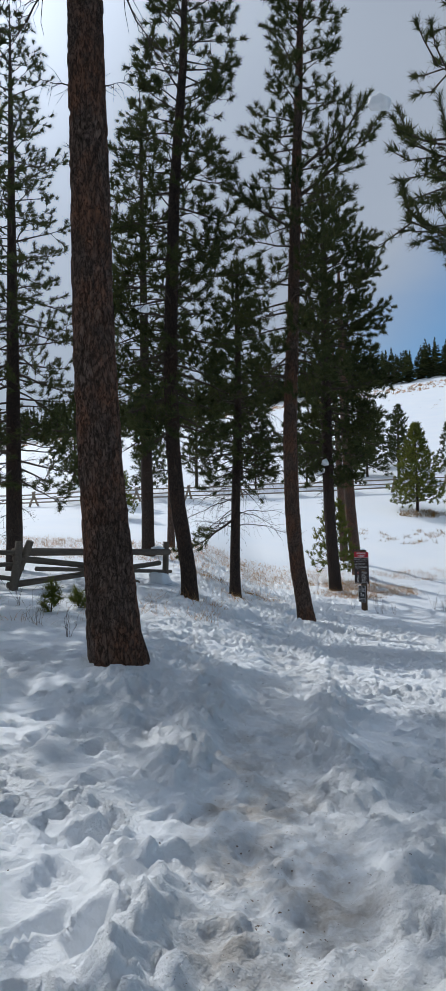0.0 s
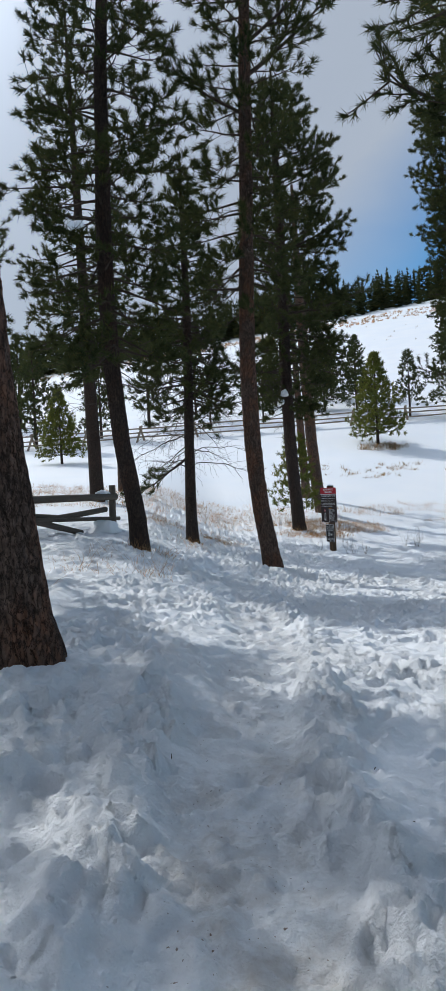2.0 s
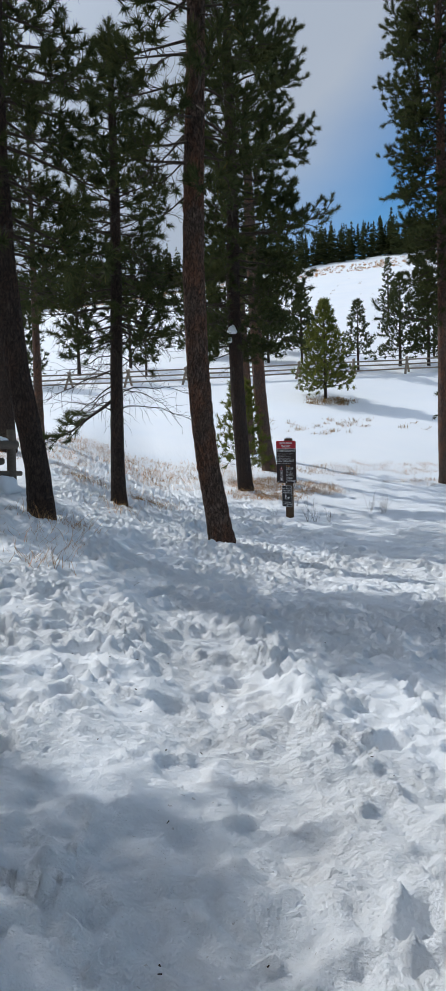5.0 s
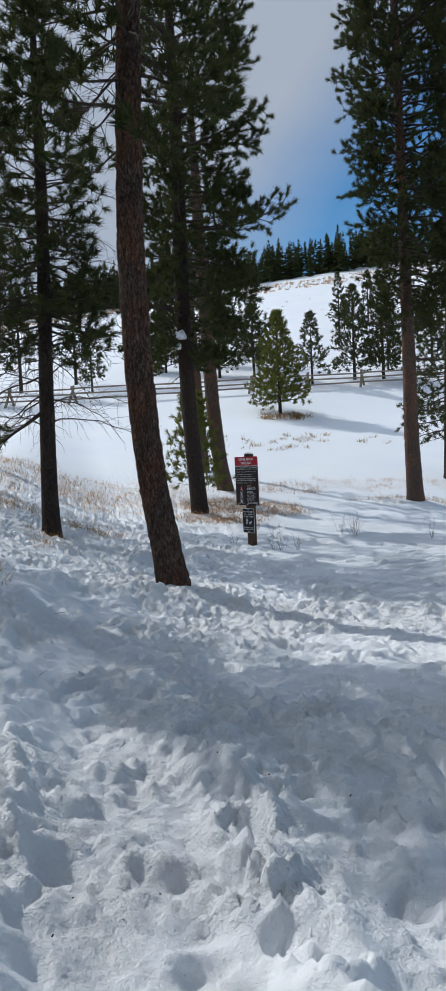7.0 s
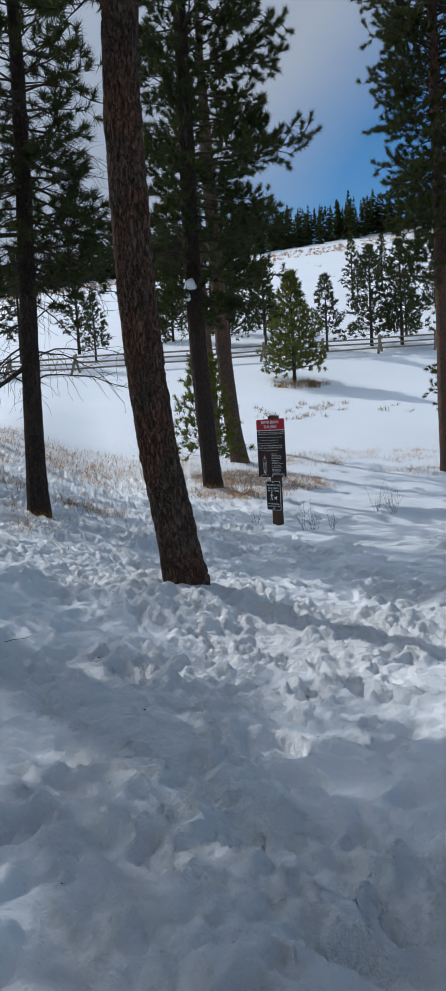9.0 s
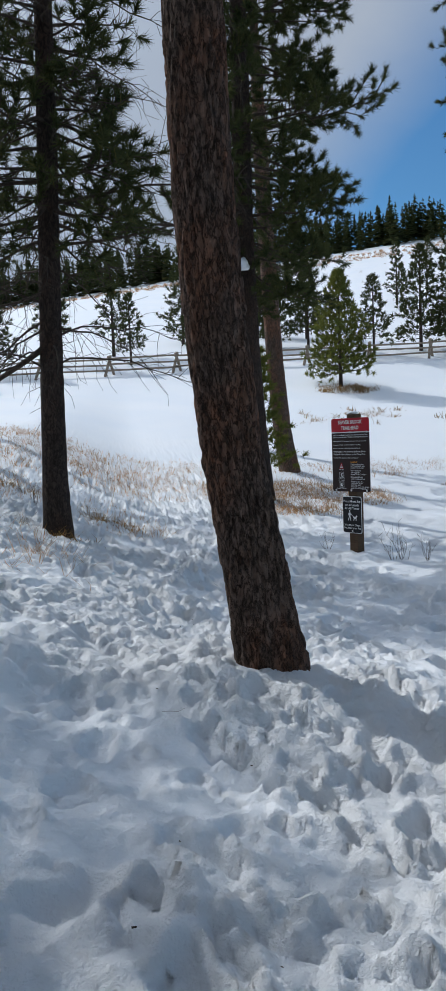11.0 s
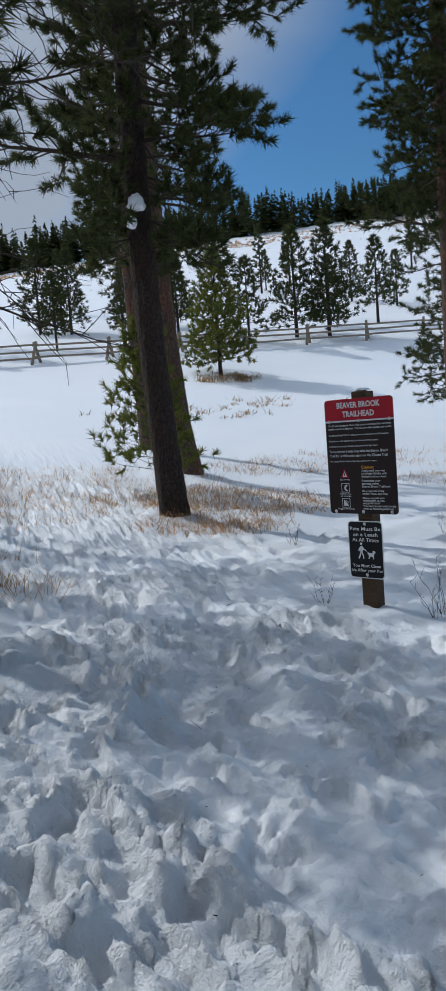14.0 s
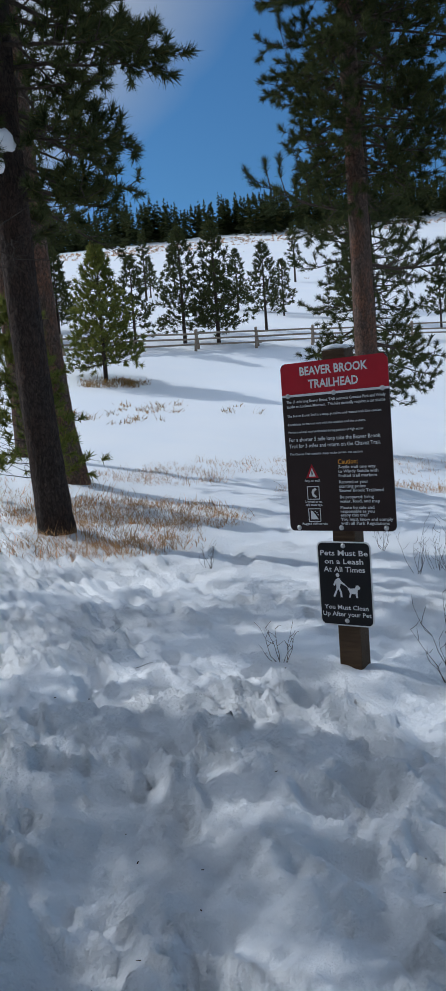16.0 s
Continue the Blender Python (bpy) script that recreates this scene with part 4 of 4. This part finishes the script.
def trail_sign():
    gz = float(land(*SIGN_AT))
    sign = empty("trail_sign", (SIGN_AT[0], SIGN_AT[1], 0), "brown trailhead sign with a red band on a wooden post", "sign")
    sign.rotation_euler = (0, 0, radians(SIGN_TURN))
    bm = bmesh.new()
    log_between(bm, (0, 0.075, gz - 0.3), (0, 0.075, 0.99), 0.075, 0.075, None, sides=4, rings=5, knotty=0.02, square=True)
    bmesh.ops.bevel(bm, geom=[e for e in bm.edges], offset=0.006, segments=1, affect="EDGES")
    part("post", bm, POST_WOOD, sign, "square brown wooden post")
    mid = 0.49
    main = part("board", rounded_board(0.60, 0.90, 0.028, 0.006), SIGN_BROWN, sign, "dark brown board with rounded corners")
    main.location = (0, 0, mid)
    y = -0.0065
    band = shape("band", [(-0.3, 0.285), (0.3, 0.285), (0.3, 0.425), (0.275, 0.45), (-0.275, 0.45), (-0.3, 0.425)], 0.0008, (0, y + 0.0003, 0), main, SIGN_RED, "red header band")
    shape("stripe", [(-0.3, 0.272), (0.3, 0.272), (0.3, 0.284), (-0.3, 0.284)], 0.0008, (0, y + 0.0003, 0), main, SIGN_WHITE, "white stripe")
    y2 = y - 0.001
    lettering("title", "BEAVER BROOK", 0.062, (0, y2, 0.40), main, SIGN_WHITE, 0.38, "CENTER")
    lettering("title", "TRAILHEAD", 0.062, (0, y2, 0.33), main, SIGN_WHITE, 0.28, "CENTER")
    left = -0.275
    for text, z, size, width in (
        ("The 11 mile long Beaver Brook Trail connects Genesee Park and Windy", 0.245, 0.021, 0.555),
        ("Saddle on Lookout Mountain.  This hike normally requires a car shuttle.", 0.22, 0.021, 0.555),
        ("The Beaver Brook Trail is a steep, primitive and remote trail. Use caution.", 0.17, 0.018, 0.53),
        ("Conditions on the trail vary with the weather and the seasons.", 0.125, 0.018, 0.44),
        ("Portions of trail may be flooded during periods of high water.", 0.083, 0.018, 0.43),
        ("For a shorter 5 mile loop take the Beaver Brook", 0.042, 0.029, 0.515),
        ("Trail for 3 miles and return on the Chavez Trail.", 0.008, 0.029, 0.515),
        ("The Chavez Trail contains steep rocky terrain, use caution.", -0.035, 0.017, 0.42),
    ):
        lettering("text_line", text, size, (left, y2, z), main, SIGN_WHITE, width)
    lettering("text_line", "Caution:", 0.034, (0.0, y2, -0.085), main, SIGN_ORANGE, 0.11)
    right = (
        ("7-mile trail one way", -0.125, 0.21), ("to Windy Saddle with", -0.15, 0.225), ("limited trail markers", -0.175, 0.215),
        ("Remember your", -0.212, 0.165), ("starting point:", -0.237, 0.15), ("Beaver Brook Trailhead", -0.262, 0.245),
        ("Be prepared: bring", -0.30, 0.19), ("water, food, and map", -0.325, 0.225),
        ("Please be safe and", -0.362, 0.19), ("responsible as you", -0.384, 0.19), ("enjoy this trail", -0.406, 0.15),
    )
    for text, z, width in right:
        lettering("text_line", text, 0.023, (0.0, y2, z * 0.9), main, SIGN_WHITE, width * 0.98)
    lettering("text_line", "You must know and comply", 0.023, (0.0, y2, -0.388), main, SIGN_WHITE, 0.285)
    lettering("text_line", "with all Park Regulations", 0.023, (0.0, y2, -0.409), main, SIGN_WHITE, 0.265)
    # pictograms
    c = -0.15
    t0 = shape("warning_triangle", [(c - 0.037, -0.165), (c + 0.037, -0.165), (c, -0.09)], 0.0008, (0, y2 + 0.0008, 0), main, SIGN_RED, "red warning triangle")
    shape("warning_triangle", [(c - 0.02, -0.157), (c + 0.02, -0.157), (c, -0.112)], 0.0008, (0, y2 - 0.0002, 0), main, SIGN_WHITE, "white triangle")
    shape("bar", [(c - 0.003, -0.15), (c + 0.003, -0.15), (c + 0.003, -0.125), (c - 0.003, -0.125)], 0.0008, (0, y2 - 0.0012, 0), main, SIGN_BLACK)
    lettering("caption", "Stay on trail.", 0.018, (c, y2, -0.18), main, SIGN_WHITE, 0.09, "CENTER")
    for zc, cap in ((-0.245, "Limited or no\ncell coverage."), (-0.365, "Rugged cliff terrain.")):
        s = 0.036
        for a, b in (((-s, -s), (s, -s + 0.004)), ((-s, s - 0.004), (s, s)), ((-s, -s), (-s + 0.004, s)), ((s - 0.004, -s), (s, s))):
            shape("frame_bar", [(c + a[0], zc + a[1]), (c + b[0], zc + a[1]), (c + b[0], zc + b[1]), (c + a[0], zc + b[1])], 0.0008, (0, y2 + 0.0008, 0), main, SIGN_WHITE)
        lettering("caption", cap, 0.017, (c, y2, zc - (0.056 if zc > -0.3 else 0.047)), main, SIGN_WHITE, 0.10 if zc > -0.3 else 0.15, "CENTER")
    shape("handset", [(c + 0.012, -0.218), (c + 0.02, -0.228), (c + 0.008, -0.236), (c + 0.003, -0.245), (c + 0.008, -0.256), (c + 0.02, -0.263), (c + 0.012, -0.272), (c - 0.006, -0.262), (c - 0.011, -0.245), (c - 0.006, -0.228)], 0.0008, (0, y2 + 0.0008, 0), main, SIGN_WHITE, "white handset shape")
    shape("cliff", [(c - 0.022, -0.388), (c + 0.022, -0.388), (c + 0.012, -0.372), (c - 0.008, -0.345), (c - 0.022, -0.34)], 0.0008, (0, y2 + 0.0008, 0), main, SIGN_WHITE, "white cliff shape")
    for px, pz in ((0.004, -0.345), (0.014, -0.352), (0.02, -0.363)):
        shape("stone", disc(c + px, pz, 0.0035, 8), 0.0008, (0, y2 + 0.0008, 0), main, SIGN_WHITE)
    for bx in (-0.265, 0, 0.265):
        bolt((bx, y - 0.001, 0.278), main)
        bolt((bx * 0.93, y - 0.001, -0.433), main)
    # leash sign
    pets = part("leash_board", rounded_board(0.305, 0.455, 0.03, 0.004), SIGN_WHITE, sign, "white edge of the leash sign")
    pets.location = (0.0, 0, -0.245)
    face = part("leash_face", rounded_board(0.291, 0.441, 0.026, 0.001), SIGN_BLACK, pets, "black face of the leash sign")
    face.location = (0, -0.0042, 0)
    y3 = -0.0056
    for text, z, width, size in (("Pets Must Be", 0.165, 0.27, 0.04), ("on a Leash", 0.12, 0.22, 0.04), ("At All Times", 0.077, 0.235, 0.04), ("You Must Clean", -0.128, 0.25, 0.034), ("Up After your Pet", -0.165, 0.275, 0.034)):
        lettering("text_line", text, size, (0, y3, z), pets, SIGN_WHITE, width, "CENTER")
    man = ((-0.045, 0.025), (-0.028, 0.033), (-0.012, 0.012), (0.008, -0.004), (0.005, -0.01), (-0.02, 0.002), (-0.026, -0.018), (-0.015, -0.045), (-0.014, -0.072), (-0.024, -0.072), (-0.026, -0.046), (-0.037, -0.027), (-0.045, -0.05), (-0.056, -0.073), (-0.066, -0.068), (-0.054, -0.044), (-0.045, -0.02), (-0.046, 0.002), (-0.055, -0.012), (-0.063, -0.008), (-0.055, 0.012))
    shape("figure", man, 0.0008, (-0.005, y3 + 0.0008, 0), pets, SIGN_WHITE, "white walking pictogram")
    shape("figure_top", disc(-0.035, 0.047, 0.011), 0.0008, (-0.005, y3 + 0.0008, 0), pets, SIGN_WHITE, "white dot")
    dog = ((0.02, -0.018), (0.012, -0.03), (0.02, -0.034), (0.024, -0.05), (0.018, -0.072), (0.026, -0.072), (0.034, -0.052), (0.056, -0.052), (0.06, -0.072), (0.068, -0.072), (0.068, -0.045), (0.07, -0.028), (0.08, -0.026), (0.084, -0.016), (0.074, -0.004), (0.06, -0.006), (0.056, -0.024), (0.03, -0.026))
    shape("figure", dog, 0.0008, (0.0, y3 + 0.0008, 0), pets, SIGN_WHITE, "white dog pictogram")
    shape("leash", [(0.0, -0.003), (0.022, -0.024), (0.062, -0.02), (0.062, -0.0225), (0.02, -0.027), (-0.002, -0.005)], 0.0008, (0.0, y3 + 0.0008, 0), pets, SIGN_WHITE)
    bolt((0, y3, 0.205), pets)
    bolt((0, y3, -0.2), pets)
    m = pose(SIGN_AT[0], SIGN_AT[1], 0, 0, 0, SIGN_TURN)
    at = m @ Vector((-0.01, 0.07, 1.0))
    snow_cap("snow_lump", tuple(at), (0.065, 0.055, 0.02), "small cap of snow on top of the sign post", 4, SIGN_TURN)


trail_sign()

# ---- dry grass, weeds, shrubs ----


def blades(spots, seed, height, width, mat, name, label, lean=0.8):
    """Thin blades at spots (x, y)."""
    rng = np.random.default_rng(seed)
    spots = np.asarray(spots)
    n = len(spots)
    z = land(spots[:, 0], spots[:, 1]) + snow_relief(spots[:, 0], spots[:, 1]) - 0.02
    o = np.column_stack([spots, z])
    h = height * (0.35 + 0.8 * rng.random(n) ** 1.5)
    d = np.column_stack([rng.normal(size=n) * lean, rng.normal(size=n) * lean, np.ones(n)])
    d /= np.linalg.norm(d, axis=1, keepdims=True)
    a = rng.random(n) * 6.28
    s = np.column_stack([np.cos(a), np.sin(a), np.zeros(n)]) * width / 2
    mid = o + d * (h * 0.55)[:, None]
    bend = np.column_stack([rng.normal(size=n) * 0.25, rng.normal(size=n) * 0.25, np.zeros(n)]) * h[:, None]
    tip = o + d * h[:, None] + bend
    v = np.stack([o - s, o + s, mid + s * 0.7, mid - s * 0.7, tip], 1).reshape(-1, 3)
    k = np.arange(n)[:, None] * 5
    f = np.concatenate([k + np.array([0, 1, 2]), k + np.array([0, 2, 3]), k + np.array([3, 2, 4])])
    tagged(new(name, mesh_from(name, v, f, mat)), label, "grass", kind="stuff")


def scatter(cx, cy, rx, ry, n, seed, clump=0.5):
    rng = np.random.default_rng(seed)
    c = np.column_stack([rng.uniform(-1, 1, n // 9 + 1), rng.uniform(-1, 1, n // 9 + 1)])
    c = c[np.hypot(c[:, 0], c[:, 1]) < 1]
    pick = rng.integers(0, len(c), n)
    p = c[pick] * np.array([rx, ry]) + rng.normal(size=(n, 2)) * clump * 0.25
    return p + np.array([cx, cy])


blades(np.concatenate([scatter(-2.5, 29.5, 6, 2.8, 7000, 1), scatter(2.2, 31.5, 4, 2.5, 3500, 2), scatter(-8, 28, 4, 3, 2600, 3)]), 11, 0.24, 0.009, GRASS, "dry_grass", "pale dry grass poking through snow at the meadow's edge")
blades(np.concatenate([scatter(5.4, 29.6, 1.9, 1.6, 4600, 4), scatter(4.3, 27.3, 1.2, 0.7, 1800, 5), scatter(7.6, 33.5, 1.6, 1.0, 900, 6), scatter(12.5, 31.6, 3.0, 0.8, 1500, 7), scatter(13, 34.5, 5, 1.2, 1400, 8)]), 12, 0.22, 0.009, GRASS, "dry_grass", "tawny dry grass around the foot of the pines")
blades(np.concatenate([scatter(-0.9, 13.2, 1.0, 1.6, 260, 9), scatter(-2.8, 11.5, 1.6, 2, 160, 10), scatter(0.2, 23.5, 1.6, 0.9, 420, 12), scatter(-0.7, 15.4, 0.6, 0.5, 200, 13), scatter(0.0, 19.5, 0.8, 1.2, 160, 14), scatter(-0.4, 25.5, 1.8, 1.2, 500, 15)]), 13, 0.3, 0.006, GRASS, "dry_grass", "sparse dry stalks standing out of the snow")
blades(np.concatenate([scatter(12.9, 50.6, 1.5, 1.0, 900, 16), scatter(10.8, 44, 6, 2, 500, 17), scatter(30, 120, 60, 40, 1800, 18)]), 14, 0.3, 0.03, NEEDLE_DRY, "dry_grass", "rusty dry brush at the foot of a young pine")


blades(np.concatenate([scatter(60, 147, 75, 6, 9000, 19), scatter(0, 147, 60, 6, 3000, 20)]), 15, 0.5, 0.09, GRASS, "dry_grass", "tan grass along the top of the snowy slope")

blades(np.concatenate([scatter(0.9, 23.7, 0.45, 0.3, 420, 21, 0.3), scatter(-0.6, 24.4, 0.6, 0.4, 300, 22, 0.4), scatter(0.2, 21.4, 0.5, 0.3, 120, 23, 0.3)]), 16, 0.2, 0.008, NEEDLE_DRY, "dry_grass", "rusty dry grass clump poking through the trampled snow")


def litter(count, seed):
    """Fallen bark scales, needles and a few bent twigs on the snow along the trail."""
    rng = np.random.default_rng(seed)
    tubes = Tubes()
    y = rng.uniform(1.5, 24, count)
    x = trail_x(y) + rng.normal(size=count) * 0.7
    z = land(x, y) + snow_relief(x, y) + 0.004
    for i in range(count):
        long = i % 14 == 0
        ln = rng.uniform(0.08, 0.2) if long else rng.uniform(0.004, 0.013)
        a = rng.random() * 6.28
        pts = [np.array([x[i], y[i], z[i]])]
        for k in range(3 if long else 1):
            a += rng.normal() * 0.4
            pts.append(pts[-1] + unit(a, rng.normal() * 0.15 + 0.1) * ln / (3 if long else 1))
        r = rng.uniform(0.001, 0.002) if long else rng.uniform(0.0012, 0.003)
        tubes.add(np.array(pts), [r * (1 - 0.2 * k) for k in range(len(pts))], 4)
    tagged(new("pine_litter", tubes.mesh("pine_litter", TWIG)), "dark bark scales and fallen twigs scattered on snow", "debris", kind="stuff")


litter(180, 51)


def weed(x, y, height, seed, label, stems=7, group="dry weeds"):
    rng = np.random.default_rng(seed)
    tubes = Tubes()
    for i in range(stems):
        o = np.array([rng.normal() * 0.012, rng.normal() * 0.012, -0.05])
        az, ln = rng.random() * 6.28, height * rng.uniform(0.5, 1.1)
        spread = rng.uniform(1.0, 1.5)
        p, pts = o.copy(), [o.copy()]
        for s in range(5):
            p = p + unit(az + rng.normal() * 0.5, spread + rng.normal() * 0.16) * ln / 5
            pts.append(p.copy())
            if s > 1:
                q = [p.copy()]
                a2 = rng.random() * 6.28
                for _ in range(2):
                    q.append(q[-1] + unit(a2, 0.8 + rng.normal() * 0.2) * ln * 0.1)
                tubes.add(np.array(q), [0.002, 0.0015, 0.001], 3)
        tubes.add(np.array(pts), 0.0028 * (1 - 0.7 * np.linspace(0, 1, 6)), 4)
    ob = new("dry_weed", tubes.mesh("dry_weed", WEED))
    ob.location = (x, y, ground_z(x, y))
    tagged(ob, label, "plant", group, "")


for k, (x, y, h) in enumerate([(6.45, 24.1, 0.55), (6.9, 24.3, 0.6), (6.7, 23.9, 0.5), (7.4, 25.8, 0.5), (4.15, 21.25, 0.42), (4.35, 21.45, 0.5), (4.6, 21.3, 0.4), (3.55, 21.95, 0.3), (-1.9, 9.0, 0.45), (-2.6, 10.2, 0.5), (0.1, 22.4, 0.4), (-0.2, 23.2, 0.45), (-3.4, 12.4, 0.6), (4.9, 25.6, 0.35), (8.2, 23.2, 0.45)]):
    weed(x, y, h, 200 + k, "dry leafless weed stalks standing in the snow")


def sapling(x, y, height, seed, label, reach=0.5, limbs=14, needle=None):
    rng = np.random.default_rng(seed)
    tree = empty("sapling", (x, y, ground_z(x, y) - 0.03), label, "tree", "saplings")
    axis = straight(height, 0.01 + height * 0.009, (rng.normal() * 0.1, 0))
    mesh_part("trunk", trunk_mesh("trunk", axis, TWIG, 8, 10, 0.1, 0, seed, sink=0.1), tree)
    tubes, tufts, az = Tubes(), [], rng.random() * 6
    for i in range(limbs):
        u = (i + 0.5) / limbs
        az += 2.4
        o, r = axis_at(axis, height * (0.12 + 0.86 * u))
        grow_limb(tubes, tufts, o, az, reach * (1.1 - 0.8 * u) * (0.7 + 0.5 * rng.random()), 0.1 + 0.6 * u, rng, 0.008, twigs=4, bare=0.3)
    mesh_part("branchwork", tubes.mesh("branchwork", TWIG), tree, kind="stuff")
    at, way = np.array([t[0] for t in tufts]), np.array([t[1] for t in tufts])
    v, f = needles(at, way, 22, 0.15, 0.006 + 0.004 * height, rng)
    mesh_part("crown", mesh_from("crown", v, f, needle or NEEDLE_YOUNG), tree, kind="stuff")


sapling(-2.7, 11.6, 0.4, 301, "tiny pine seedling poking out of the snow", 0.09, 6)
sapling(-2.35, 12.0, 0.25, 302, "tiny pine seedling poking out of the snow", 0.06, 5)
sapling(4.4, 31.0, 3.2, 303, "yellow-green pine sapling behind the dark trunk", 1.0, 60)
